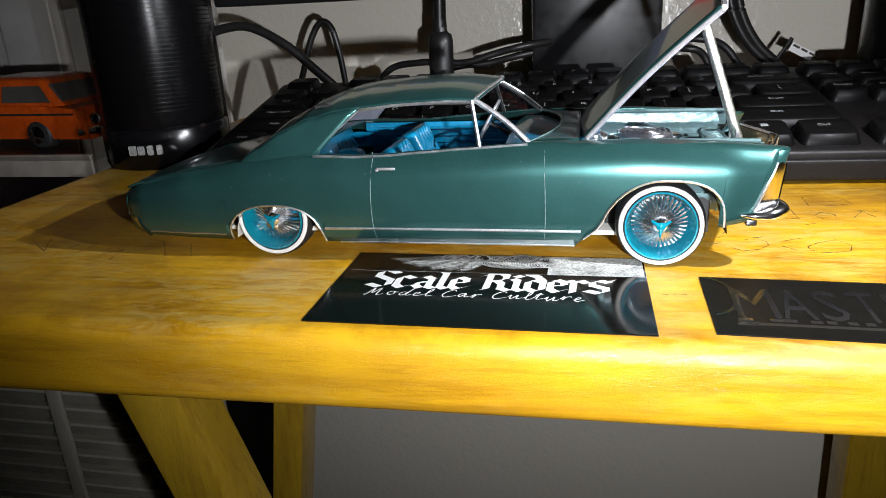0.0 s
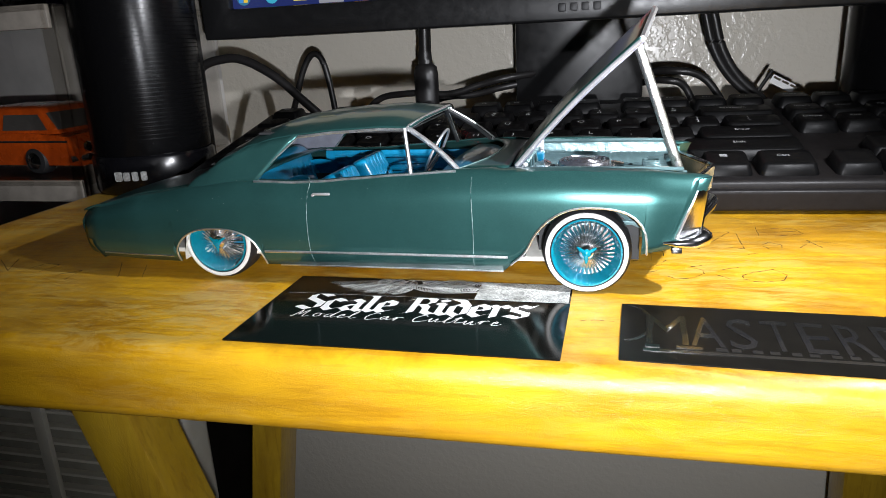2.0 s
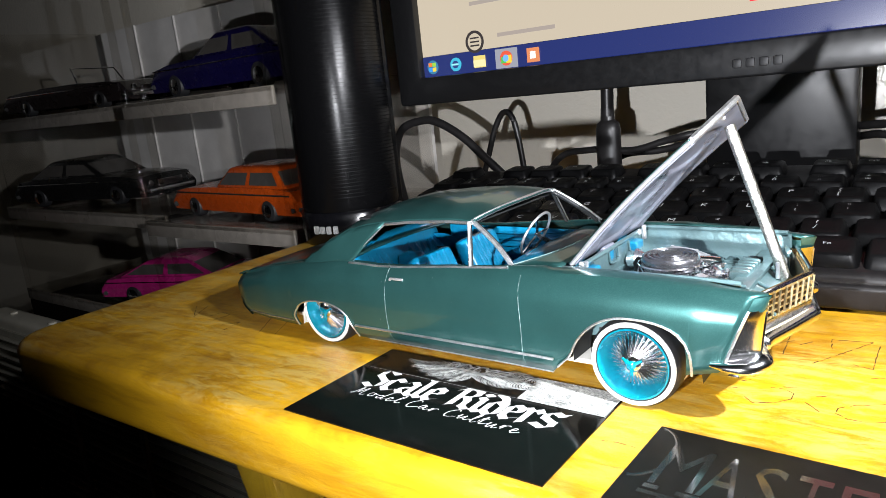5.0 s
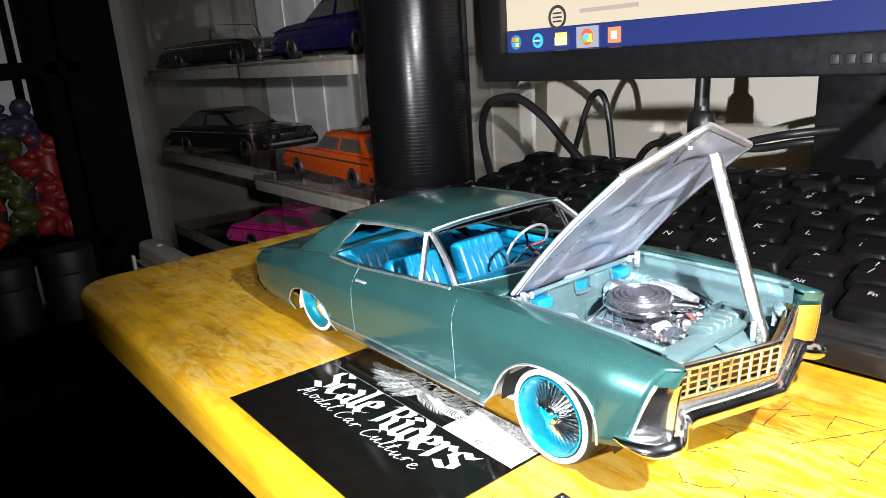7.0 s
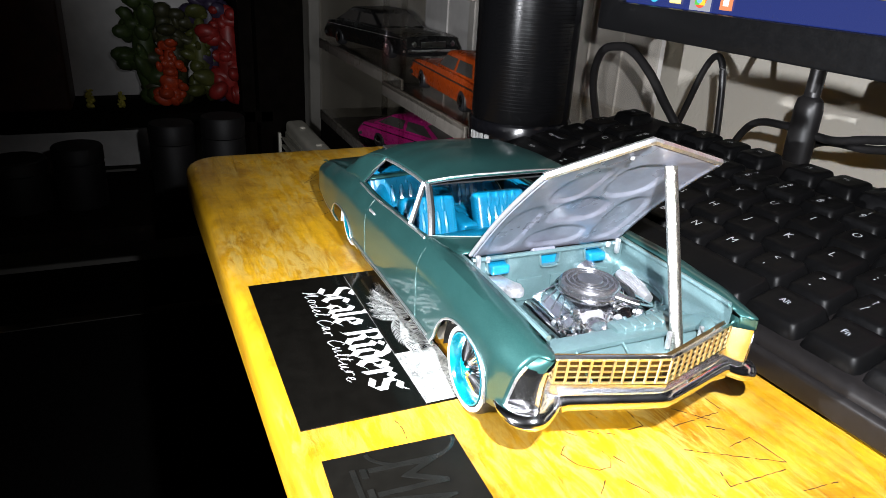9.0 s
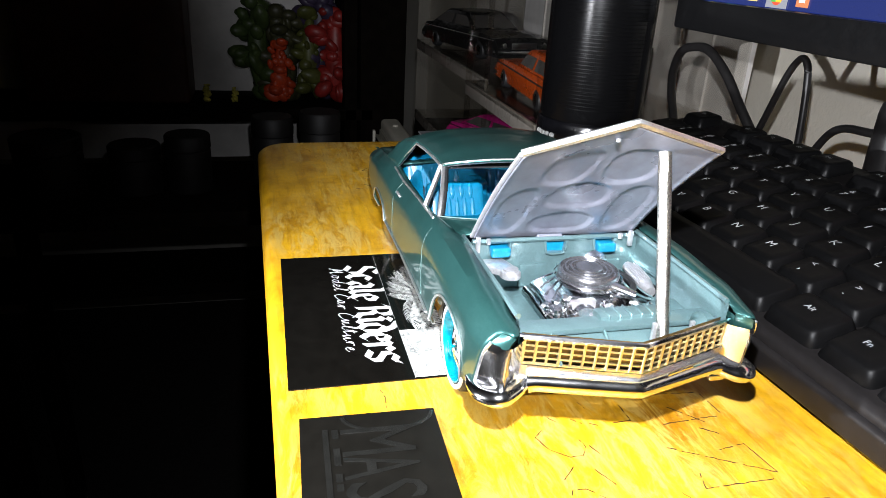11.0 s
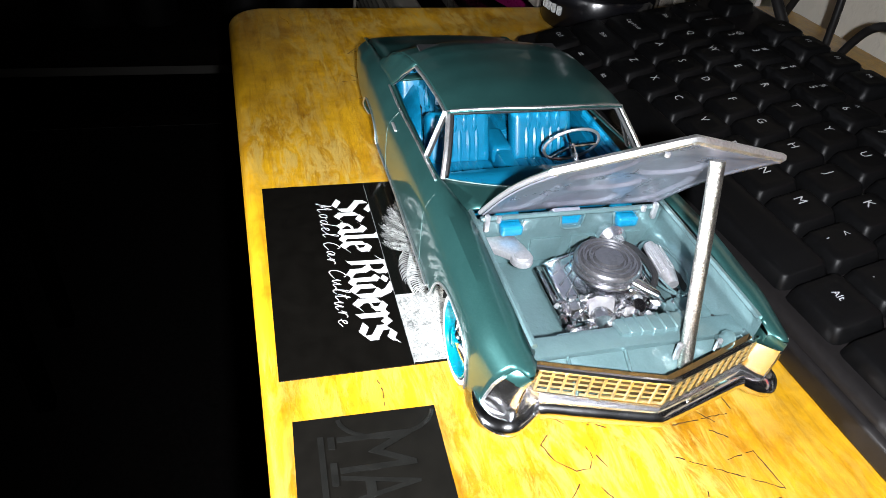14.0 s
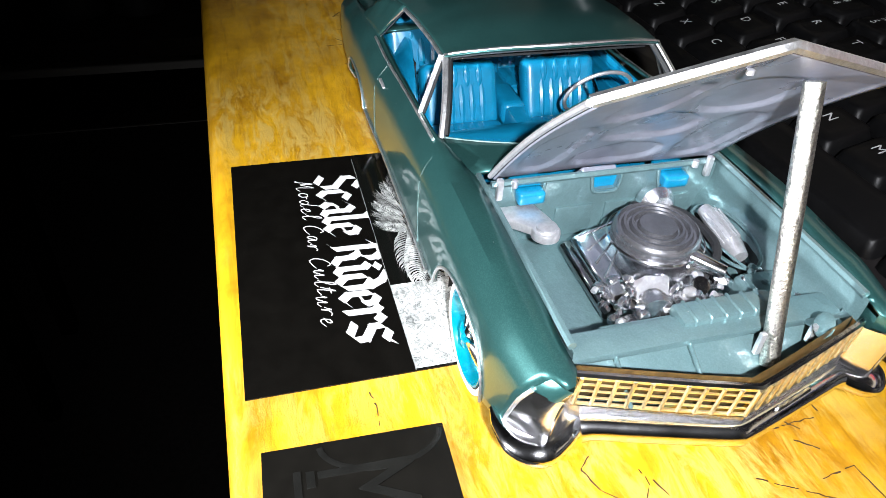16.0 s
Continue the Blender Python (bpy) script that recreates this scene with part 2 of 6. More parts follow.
def part(name, bm, mat, parent=None, label="", smooth=True):
    """Links a bmesh as ONE mesh object, under a thing or a part."""
    me = bpy.data.meshes.new(name)
    bm.normal_update()
    bm.to_mesh(me)
    bm.free()
    for mm in (mat if isinstance(mat, (list, tuple)) else [mat]):
        me.materials.append(mm)
    if smooth:
        me.polygons.foreach_set("use_smooth", [True] * len(me.polygons))
        me.set_sharp_from_angle(angle=radians(38))
    ob = new(name, me)
    if parent is not None:
        ob.parent = parent
    if label:
        ob["label"] = label
    return ob


def recalc(bm):
    bmesh.ops.recalc_face_normals(bm, faces=bm.faces)
    return bm


def box(size, at=(0, 0, 0), bevel=0.0, segs=2, rot=None, bm=None):
    bm = bm or bmesh.new()
    m = Matrix.Translation(at)
    if rot:
        m = m @ pose(0, 0, 0, *rot)
    vs = bmesh.ops.create_cube(bm, size=1.0, matrix=m @ Matrix.Diagonal((*size, 1)))["verts"]
    if bevel:
        es = list({e for v in vs for e in v.link_edges})
        bmesh.ops.bevel(bm, geom=es, offset=bevel, segments=segs, affect="EDGES", profile=0.6)
    return bm


def lathe(profile, segs=32, m=None, bm=None, close=False):
    """Turns (radius, height) points round the z axis."""
    bm = bm or bmesh.new()
    m = m or Matrix()
    rings = []
    for r, z in profile:
        if r < 1e-7:
            rings.append([bm.verts.new(m @ Vector((0, 0, z)))])
        else:
            rings.append([bm.verts.new(m @ Vector((r * math.cos(6.283185307 * k / segs), r * math.sin(6.283185307 * k / segs), z))) for k in range(segs)])
    pairs = list(zip(rings, rings[1:])) + ([(rings[-1], rings[0])] if close else [])
    for a, b in pairs:
        for k in range(segs):
            k2 = (k + 1) % segs
            if len(a) == 1 and len(b) > 1:
                bm.faces.new((a[0], b[k2], b[k]))
            elif len(b) == 1 and len(a) > 1:
                bm.faces.new((a[k], a[k2], b[0]))
            elif len(a) > 1:
                bm.faces.new((a[k], a[k2], b[k2], b[k]))
    return recalc(bm)


def tube(points, r, segs=8, bm=None, flat=1.0, caps=True):
    """A round (or flattened) rod along a line of points."""
    bm = bm or bmesh.new()
    pts = [Vector(p) for p in points]
    rings = []
    up = Vector((0, 0, 1))
    for i, p in enumerate(pts):
        d = (pts[min(i + 1, len(pts) - 1)] - pts[max(i - 1, 0)]).normalized()
        ref = up if abs(d.dot(up)) < 0.95 else Vector((0, 1, 0))
        s = d.cross(ref).normalized()
        u = s.cross(d).normalized()
        rr = r[i] if isinstance(r, (list, tuple)) else r
        rings.append([bm.verts.new(p + rr * (math.cos(a) * s + flat * math.sin(a) * u)) for a in (6.283185307 * k / segs for k in range(segs))])
    for a, b in zip(rings, rings[1:]):
        for k in range(segs):
            bm.faces.new((a[k], a[(k + 1) % segs], b[(k + 1) % segs], b[k]))
    if caps:
        bm.faces.new(rings[0][::-1])
        bm.faces.new(rings[-1])
    return recalc(bm)


def curve_points(ctrl, n=24):
    """Catmull-Rom through the control points."""
    c = [Vector(p) for p in ctrl]
    c = [c[0] * 2 - c[1]] + c + [c[-1] * 2 - c[-2]]
    out = []
    for i in range(1, len(c) - 2):
        for k in range(n):
            t = k / n
            a, b, d, e = c[i - 1], c[i], c[i + 1], c[i + 2]
            out.append(0.5 * ((2 * b) + (d - a) * t + (2 * a - 5 * b + 4 * d - e) * t * t + (3 * b - a - 3 * d + e) * t ** 3))
    out.append(c[-2])
    return out


def sheet(fn, us, vs, bm=None, wrap=False):
    """A grid of quads over fn(u, v)."""
    bm = bm or bmesh.new()
    g = [[bm.verts.new(fn(u, v)) for v in vs] for u in us]
    for a, b in zip(g, g[1:]):
        for k in range(len(vs) - 1):
            bm.faces.new((a[k], a[k + 1], b[k + 1], b[k]))
    return bm


def steps(a, b, n):
    return [a + (b - a) * k / n for k in range(n + 1)]


def lerp_table(table, x):
    if x <= table[0][0]:
        return table[0][1]
    for (x0, y0), (x1, y1) in zip(table, table[1:]):
        if x <= x1:
            t = (x - x0) / (x1 - x0)
            t = t * t * (3 - 2 * t) * 0.5 + t * 0.5
            return y0 + (y1 - y0) * t
    return table[-1][1]


def thicken(ob, t, offset=-1.0):
    md = ob.modifiers.new("thickness", "SOLIDIFY")
    md.thickness, md.offset, md.use_even_offset = t, offset, False
    return ob


def prism(outline, z0, z1, bm=None, m=None):
    """An upright slab over a flat outline of (x, y) points."""
    bm = bm or bmesh.new()
    m = m or Matrix()
    lo = [bm.verts.new(m @ Vector((x, y, z0))) for x, y in outline]
    hi = [bm.verts.new(m @ Vector((x, y, z1))) for x, y in outline]
    n = len(outline)
    bm.faces.new(lo[::-1])
    bm.faces.new(hi)
    for k in range(n):
        bm.faces.new((lo[k], lo[(k + 1) % n], hi[(k + 1) % n], hi[k]))
    return recalc(bm)


def letters(text, size, depth=0.0):
    """The mesh of a word in the built-in font, flat in the xy plane, centred."""
    cu = bpy.data.curves.new("word", "FONT")
    cu.body, cu.size, cu.align_x, cu.align_y = text, size, "CENTER", "CENTER"
    cu.extrude, cu.resolution_u = depth, 2
    ob = new("word", cu)
    bpy.context.view_layer.update()
    me = bpy.data.meshes.new_from_object(ob.evaluated_get(bpy.context.evaluated_depsgraph_get()))
    bpy.data.objects.remove(ob)
    bpy.data.curves.remove(cu)
    return me


def mesh_part(name, me, mat, parent, m=None, label=""):
    me.materials.clear()
    me.materials.append(mat)
    ob = new(name, me)
    ob.parent = parent
    if m is not None:
        ob.matrix_basis = m
    if label:
        ob["label"] = label
    return ob
# ---- the large structure ----
def table():
    """Yellow pine table: a thick top with a rounded front edge and corners, on slanted and upright legs."""
    t = tagged(empty("table", (0, 0, 0), 1.2), "yellow varnished pine table with rounded worn edge", "table")
    x0, x1, y0, y1, r = -0.2405, 0.62, -0.0838, 0.285, 0.020
    outline = []
    for cx, cy, a0 in ((x0 + r, y0 + r, 180), (x1 - r, y0 + r, 270), (x1 - r, y1 - r, 0), (x0 + r, y1 - r, 90)):
        for k in range(9):
            a = radians(a0 + 90 * k / 8)
            outline.append((cx + r * math.cos(a), cy + r * math.sin(a)))
    bm = prism(outline, TOP - 0.0234, TOP)
    es = [e for e in bm.edges if abs(e.verts[0].co.z - e.verts[1].co.z) < 1e-6]
    bmesh.ops.bevel(bm, geom=es, offset=0.0055, segments=5, affect="EDGES", profile=0.5)
    part("tabletop", bm, WOOD_TOP, t)

    def leg(name, a, b, w, d):
        a, b = Vector(a), Vector(b)
        ln = (b - a).length
        bm = box((w, d, ln), (0, 0, 0), 0.002)
        q = Vector((0, 0, 1)).rotation_difference((b - a).normalized())
        bmesh.ops.transform(bm, matrix=Matrix.Translation((a + b) / 2) @ q.to_matrix().to_4x4(), verts=bm.verts)
        part(name, bm, WOOD_LEG, t)

    low = TOP - 0.0236
    leg("brace", (-0.1450, -0.030, low + 0.004), (0.080, -0.030, 0.02), 0.0228, 0.022)
    leg("leg", (-0.1335, 0.110, low), (-0.2375, 0.110, 0.0), 0.019, 0.024)
    leg("leg", (0.2050, 0.215, low), (0.2300, 0.215, 0.0), 0.028, 0.028)
    leg("leg", (0.560, 0.000, low), (0.560, 0.000, 0.0), 0.030, 0.030)
    return t


table()

part("floor", box((6.0, 6.0, 0.1), (-0.5, -1.0, -0.05)), FLOOR_MAT)
part("wall_north", box((6.0, 0.1, 2.6), (-0.5, 0.352, 1.3)), PLASTER)
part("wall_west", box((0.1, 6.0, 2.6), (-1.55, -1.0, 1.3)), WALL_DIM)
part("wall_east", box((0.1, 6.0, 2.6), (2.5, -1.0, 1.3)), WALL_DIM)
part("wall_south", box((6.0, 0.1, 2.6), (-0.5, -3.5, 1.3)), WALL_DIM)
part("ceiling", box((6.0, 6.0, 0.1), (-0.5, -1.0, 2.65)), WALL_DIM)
for n, lab in (("floor", "dark carpet floor in shadow"), ("wall_north", "white glossy orange-peel plaster wall"), ("wall_west", "plain painted wall in the dark"),
               ("wall_east", "plain painted wall in the dark"), ("wall_south", "plain painted wall in the dark"), ("ceiling", "plain painted ceiling in the dark")):
    tagged(bpy.data.objects[n], lab, n.split("_")[0], kind="structure")
# ---- the model car: x forward, y to its left, z up from the table ----
CAR_Y = 0.0018
car = tagged(empty("model_car", (0, CAR_Y, TOP)), "teal metallic lowrider model coupe with raised hood", "model car")

WIDTH = [(-0.136, 0.0332), (-0.128, 0.0364), (-0.11, 0.038), (-0.085, 0.039), (-0.06, 0.0388), (-0.03, 0.0384), (0.0, 0.0384), (0.03, 0.0388), (0.055, 0.0384), (0.067, 0.037)]
SHOULDER = [(-0.136, 0.0218), (-0.129, 0.0238), (-0.11, 0.0275), (-0.09, 0.0306), (-0.072, 0.0326), (-0.062, 0.0326), (-0.054, 0.0323), (-0.044, 0.0326), (-0.032, 0.0335), (-0.02, 0.0344), (0.0, 0.0356), (0.03, 0.0362), (0.052, 0.0354), (0.062, 0.0342), (0.070, 0.0332)]
INNER = [(-0.06, 0.032), (-0.005, 0.0327), (0.006, 0.031), (0.016, 0.0288), (0.06, 0.0288), (0.069, 0.0283)]
REAR_X, FRONT_X = -0.1348, 0.0665
FW, RW = 0.0370, -0.0800          # centres of the wheel openings
REAR_AXLE = -0.0834
HUB_Z, TYRE_R = 0.0127, 0.0127


def sill(x):
    """The lower edge of the body side, with the wheel openings."""
    base = lerp_table([(-0.136, 0.0085), (-0.128, 0.0072), (-0.1, 0.0066), (0.0, 0.0066), (0.02, 0.0068), (0.05, 0.0130), (0.0595, 0.0140), (0.067, 0.0148)], x)
    d = abs(x - FW)
    if x < FW and d < 0.0240:
        slope = 0.0068 + (0.0240 - d) / 0.0125 * 0.0120
        arch = 0.0075 + 0.0192 * math.sqrt(max(0.0, 1 - (d / 0.0178) ** 2)) if d < 0.0178 else 0
        base = max(base, min(slope, 0.0262), arch if d < 0.0178 else 0)
        base = min(base, 0.0267)
    elif d < 0.0165:
        base = max(base, 0.0142 + 0.0125 * (1 - (d / 0.0165) ** 2.8) ** (1 / 2.8))
    d = abs(x - RW + 0.0005)
    if d < 0.0160:
        base = max(base, 0.0066 + 0.0122 * (1 - (d / 0.0160) ** 2.4) ** (1 / 2.4))
    return base


def tuck(z, zt):
    """How far the body side lies inside its widest line, at a height."""
    if z < 0.012:
        return 0.0030 * ((0.012 - z) / 0.006) ** 1.3
    k = (z - 0.012) / (zt - 0.012)
    if k < 0.62:
        return 0.0004 * abs(k - 0.4)
    return 0.0001 + 0.0036 * ((k - 0.62) / 0.38) ** 2.4


def side_y(x, z):
    return lerp_table(WIDTH, x) - 0.0007 - tuck(min(z, lerp_table(SHOULDER, x)), lerp_table(SHOULDER, x))


def stations():
    xs = steps(REAR_X, FRONT_X, 110)
    for c, r in ((RW - 0.0005, 0.0160), (FW, 0.0165)):
        for e in (1.0, 0.999, 0.99, 0.97, 0.94):
            xs += [c - r * e, c + r * e]
    xs += [FW - 0.024, FW - 0.0178, FW - 0.0177]
    return sorted(set(round(x, 6) for x in xs))


XS = stations()


def nose_x(f, z, overhang=True):
    """The fender's end: it slants forward from the body side (f 0) to a ridge (f 0.5), then back to the grille (f 1)."""
    out, ridge, inn = 0.0610 + 0.385 * (z - 0.018), 0.0680 + 0.110 * (z - 0.019), 0.0648 + 0.100 * (z - 0.021)
    if f < 0.5:
        x = out + (ridge - out) * math.sin(3.14159 * f * 0.92) / math.sin(3.14159 * 0.46)
    else:
        x = ridge + (inn - ridge) * (2 * f - 1) ** 1.15
    if overhang and z > 0.0300:
        x += 0.0009 * math.sin(2.67 * f) * min(1, (z - 0.0300) / 0.0036) ** 1.5
    return x


def body_side(s):
    bm = bmesh.new()

    def point(x, k):
        zb, zt = sill(x), lerp_table(SHOULDER, x)
        if k <= 14:
            zm = lerp_table([(-0.055, 0.0205), (0.0, 0.0275)], x)
            z = zb + (zm - zb) * k / 6 if k <= 6 else zm + (zt - zm) * (k - 6) / 8
            return Vector((x + nose(x, z), s * side_y(x, z), z))
        y0, y1 = side_y(x, zt), lerp_table(INNER, x)
        f = (k - 14) / 3
        return Vector((x + nose(x, zt, f), s * (y0 + (y1 - y0) * f), zt + 0.0009 * math.sin(f * 1.9) - (0.0006 * f if x > 0.01 else 0)))

    def nose(x, z, f=0.0):
        return 0.0 if x < 0.05 else (x - 0.05) / (FRONT_X - 0.05) * (nose_x(f, z) - FRONT_X)

    sheet(lambda x, k: point(x, k), XS, range(18), bm)
    return recalc(bm)


def body():
    bm = bmesh.new()
    for s in (-1, 1):
        b2 = body_side(s)
        me = bpy.data.meshes.new("tmp")
        b2.to_mesh(me)
        b2.free()
        bm.from_mesh(me)
        bpy.data.meshes.remove(me)
    # rear deck, between the quarter panels
    def deck(x, v):
        y1 = lerp_table(INNER, x) if x > -0.06 else 0.0315 - max(0, (-0.125 - x)) * 0.25
        zt = lerp_table(SHOULDER, x)
        return Vector((x - (0.0022 * (1 - v * v) if x < -0.128 else 0), y1 * v, zt + 0.0006 + 0.0013 * (1 - v * v) * min(1, (x + 0.137) / 0.02)))
    sheet(deck, steps(REAR_X, -0.070, 22), steps(-1, 1, 12), bm)
    # tail panel
    def tail(f, v):
        z = 0.0085 + (lerp_table(SHOULDER, REAR_X) + 0.0006 - 0.0085) * f
        return Vector((REAR_X - 0.0022 * (1 - v * v) + 0.0035 * (1 - f) ** 2 - 0.0012 * math.sin(f * 3.1), v * side_y(REAR_X, z), z))
    sheet(tail, steps(0, 1, 8), steps(-1, 1, 12), bm)
    # cowl, between the windscreen and the bonnet opening
    def cowl(u, v):
        x = (-0.0012 + 0.0085 * (1 - abs(v) ** 2.2)) * (1 - u) + 0.0137 * u
        return Vector((x, v * (0.0318 - 0.0030 * u), 0.0362 + 0.0012 * (1 - v * v) - 0.0004 * u))
    sheet(cowl, steps(0, 1, 5), steps(-1, 1, 12), bm)
    ob = part("body", recalc(bm), PAINT, car)
    return thicken(ob, 0.0007, 0.0)


body()

# greenhouse
ROOF_EDGE_Z = [(-0.094, 0.0306), (-0.0865, 0.0351), (-0.078, 0.0402), (-0.069, 0.0440), (-0.060, 0.0461), (-0.0525, 0.0471), (-0.04, 0.0482), (-0.025, 0.0488), (-0.016, 0.0485)]
ROOF_EDGE_Y = [(-0.094, 0.0325), (-0.08, 0.0309), (-0.066, 0.0293), (-0.0525, 0.0285), (-0.03, 0.0278), (-0.016, 0.0275)]


def roof():
    bm = bmesh.new()

    def skin(x, v):
        crown = lerp_table([(-0.094, 0.0010), (-0.08, 0.0032), (-0.06, 0.0043), (-0.03, 0.0040), (-0.016, 0.0026)], x)
        front = 0.0045 * (1 - v * v) if x > -0.03 else 0
        k = (x + 0.03) / 0.014 if x > -0.03 else 0
        return Vector((x + front * max(0, k), v * lerp_table(ROOF_EDGE_Y, x), lerp_table(ROOF_EDGE_Z, x) + crown * (1 - abs(v) ** 3.0)))
    sheet(skin, steps(-0.094, -0.016, 40), [-1, -0.98, -0.94, -0.88, -0.8, -0.65, -0.45, -0.2, 0, 0.2, 0.45, 0.65, 0.8, 0.88, 0.94, 0.98, 1], bm)
    for s in (-1, 1):
        # the wide rear pillar
        def sail(u, f):
            xt = -0.0525 - 0.0400 * u
            xb = -0.0668 - 0.0265 * u
            top = Vector((xt, s * lerp_table(ROOF_EDGE_Y, xt), lerp_table(ROOF_EDGE_Z, xt)))
            bot = Vector((xb, s * (side_y(xb, 0.05) - 0.0008), lerp_table(SHOULDER, xb) + 0.0002))
            p = top.lerp(bot, f)
            return p
        sheet(sail, steps(0, 1, 14), steps(0, 1, 6), bm)
    bmesh.ops.remove_doubles(bm, verts=bm.verts, dist=0.00012)
    return thicken(part("roof", recalc(bm), PAINT, car), 0.0005, 0.0)


roof()


def rear_glass():
    def g(u, v):
        x = -0.0715 - 0.0195 * u
        return Vector((x, v * (0.0215 + 0.002 * u), lerp_table(ROOF_EDGE_Z, x) + 0.0011 + 0.0026 * (1 - u) * (1 - abs(v) ** 2.4)))
    part("rear_window", recalc(sheet(g, steps(0, 1, 8), steps(-1, 1, 10))), SPEAKER_GLOSS, car, "dark glossy rear glass")


rear_glass()


def windscreen():
    def g(u, v):
        base = Vector((-0.0010 + 0.0085 * (1 - abs(v) ** 2.2), v * 0.0311, 0.0366 + 0.0010 * (1 - v * v)))
        head = Vector((-0.0168 + 0.0042 * (1 - v * v), v * 0.0265, 0.0483 + 0.0024 * (1 - abs(v) ** 2.4)))
        p = base.lerp(head, u)
        p.x += 0.0012 * math.sin(3.14159 * u)
        return p
    part("windscreen", recalc(sheet(g, steps(0, 1, 6), steps(-1, 1, 14))), GLASS, car, "clear curved plastic windscreen")
    part("windscreen_header", tube([g(1.0, v) + Vector((0.0002, 0, 0.0004)) for v in steps(-1, 1, 16)], 0.00075, 6), FOIL, car, "silver foil trim")
    part("cowl_trim", tube([g(0.0, v) + Vector((0.0003, 0, 0.0001)) for v in steps(-1, 1, 16)], 0.00022, 6), SEAM, car, "silver foil trim")
    part("header_lining", tube([g(1.0, v) + Vector((-0.0012, 0, -0.0001)) for v in steps(-0.96, 0.96, 16)], 0.0007, 6), DARK, car, "dark inside of the header")
    for s in (-1, 1):
        part("pillar_lining", tube([g(u, s) + Vector((-0.0006, -s * 0.0004, 0)) for u in steps(0.0, 1.0, 6)], 0.00085, 6), DARK, car, "dark inside of the pillar")
        part("post_lining", tube([(-0.0151, s * 0.0325, 0.0354), (-0.0179, s * 0.0272, 0.0482)], 0.00065, 6), DARK, car, "dark inside of the post")
        part("front_pillar", tube([g(u, s) + Vector((0, s * 0.0006, 0)) for u in steps(-0.02, 1.02, 6)], 0.0008, 6), FOIL, car, "silver foil trim")
        bot, top = (-0.0150, s * 0.0333, 0.0354), (-0.0178, s * 0.0279, 0.0484)
        part("vent_post", tube([bot, top], 0.00062, 6), FOIL, car, "silver foil trim")
        rail = [Vector((x, s * (lerp_table(ROOF_EDGE_Y, x) + 0.0003), lerp_table(ROOF_EDGE_Z, x) - 0.0006)) for x in steps(-0.0525, -0.0165, 14)]
        part("drip_rail", tube(rail, 0.0005, 6), FOIL, car, "silver foil trim")
        part("rail_lining", tube([p + Vector((0, -s * 0.0007, 0.0001)) for p in rail], 0.00055, 6), DARK, car, "dark inside of the roof rail")
        def lining(u, f, s=s):
            xt, xb = -0.0535 - 0.0300 * u, -0.0676 - 0.0220 * u
            p = Vector((xt, s * (lerp_table(ROOF_EDGE_Y, xt) - 0.0009), lerp_table(ROOF_EDGE_Z, xt) - 0.0006))
            return p.lerp(Vector((xb, s * (side_y(xb, 0.05) - 0.0020), lerp_table(SHOULDER, xb))), f)
        part("quarter_lining", recalc(sheet(lining, steps(0, 1, 6), steps(0, 1, 4))), PRIMER, car, "grey inside of the rear pillar")
        edge = [rail[0], (-0.0600, s * 0.0311, 0.0402), (-0.0668, s * 0.0332, 0.0330)]
        part("quarter_trim", tube(edge, 0.00028, 6), FOIL, car, "silver foil trim")
        belt = [Vector((x, s * (side_y(x, 0.05) - 0.0003), lerp_table(SHOULDER, x) + 0.0007)) for x in steps(-0.0668, -0.001, 20)]
        part("belt_trim", tube(belt, 0.00045, 6), FOIL, car, "silver foil trim")


windscreen()


def side_trim():
    for s in (-1, 1):
        def on(x, z, out=0.0002):
            return Vector((x, s * (side_y(x, z) + out + 0.00035), z))
        part("rocker_strip", tube([on(x, 0.0116, 0.0001) for x in steps(-0.0636, 0.0145, 24)], 0.00042, 6), FOIL, car, "silver foil trim")
        part("sill_edge", tube([on(x, 0.0064, -0.0002) for x in steps(-0.0600, 0.0128, 20)], 0.00045, 6), FOIL, car, "silver foil trim")
        for x0, bend in ((0.0040, 0.0006), (-0.0475, -0.0012)):
            ln = [on(x0 + bend * math.sin(3.1 * f) * (1 - f), 0.0078 + (0.0348 - 0.0078) * f, -0.00002) for f in steps(0, 1, 14)]
            part("door_seam", tube(ln, 0.00014, 5), SEAM, car, "thin silver panel line")
        part("quarter_strip", tube([on(x, 0.0086, 0.0001) for x in steps(-0.1270, -0.0985, 12)], 0.00030, 6), FOIL, car, "silver foil trim")
        arch = [on(x, sill(x), 0.0002) for x in XS if FW - 0.0235 < x < FW + 0.0166]
        part("arch_trim", tube(arch, 0.00034, 5), FOIL, car, "silver foil trim")
        arch = [on(x, sill(x), 0.0002) for x in XS if RW - 0.0166 < x < RW + 0.0157]
        part("arch_trim", tube(arch, 0.0003, 5), FOIL, car, "silver foil trim")
        h = part("door_handle", box((0.0058, 0.0010, 0.0008), (-0.0430, s * (side_y(-0.043, 0.0305) + 0.0008), 0.0300), 0.0004), SILVER, car, "silver door handle")
        part("push_button", box((0.0012, 0.0010, 0.0016), (-0.0458, s * (side_y(-0.043, 0.0305) + 0.0006), 0.0292), 0.0004), SILVER, h)
        part("fender_script", box((0.0042, 0.0004, 0.0004), (0.0150, s * (side_y(0.015, 0.019) + 0.0001), 0.0192), 0.0001), CHROME, car, "tiny chrome badge")


side_trim()


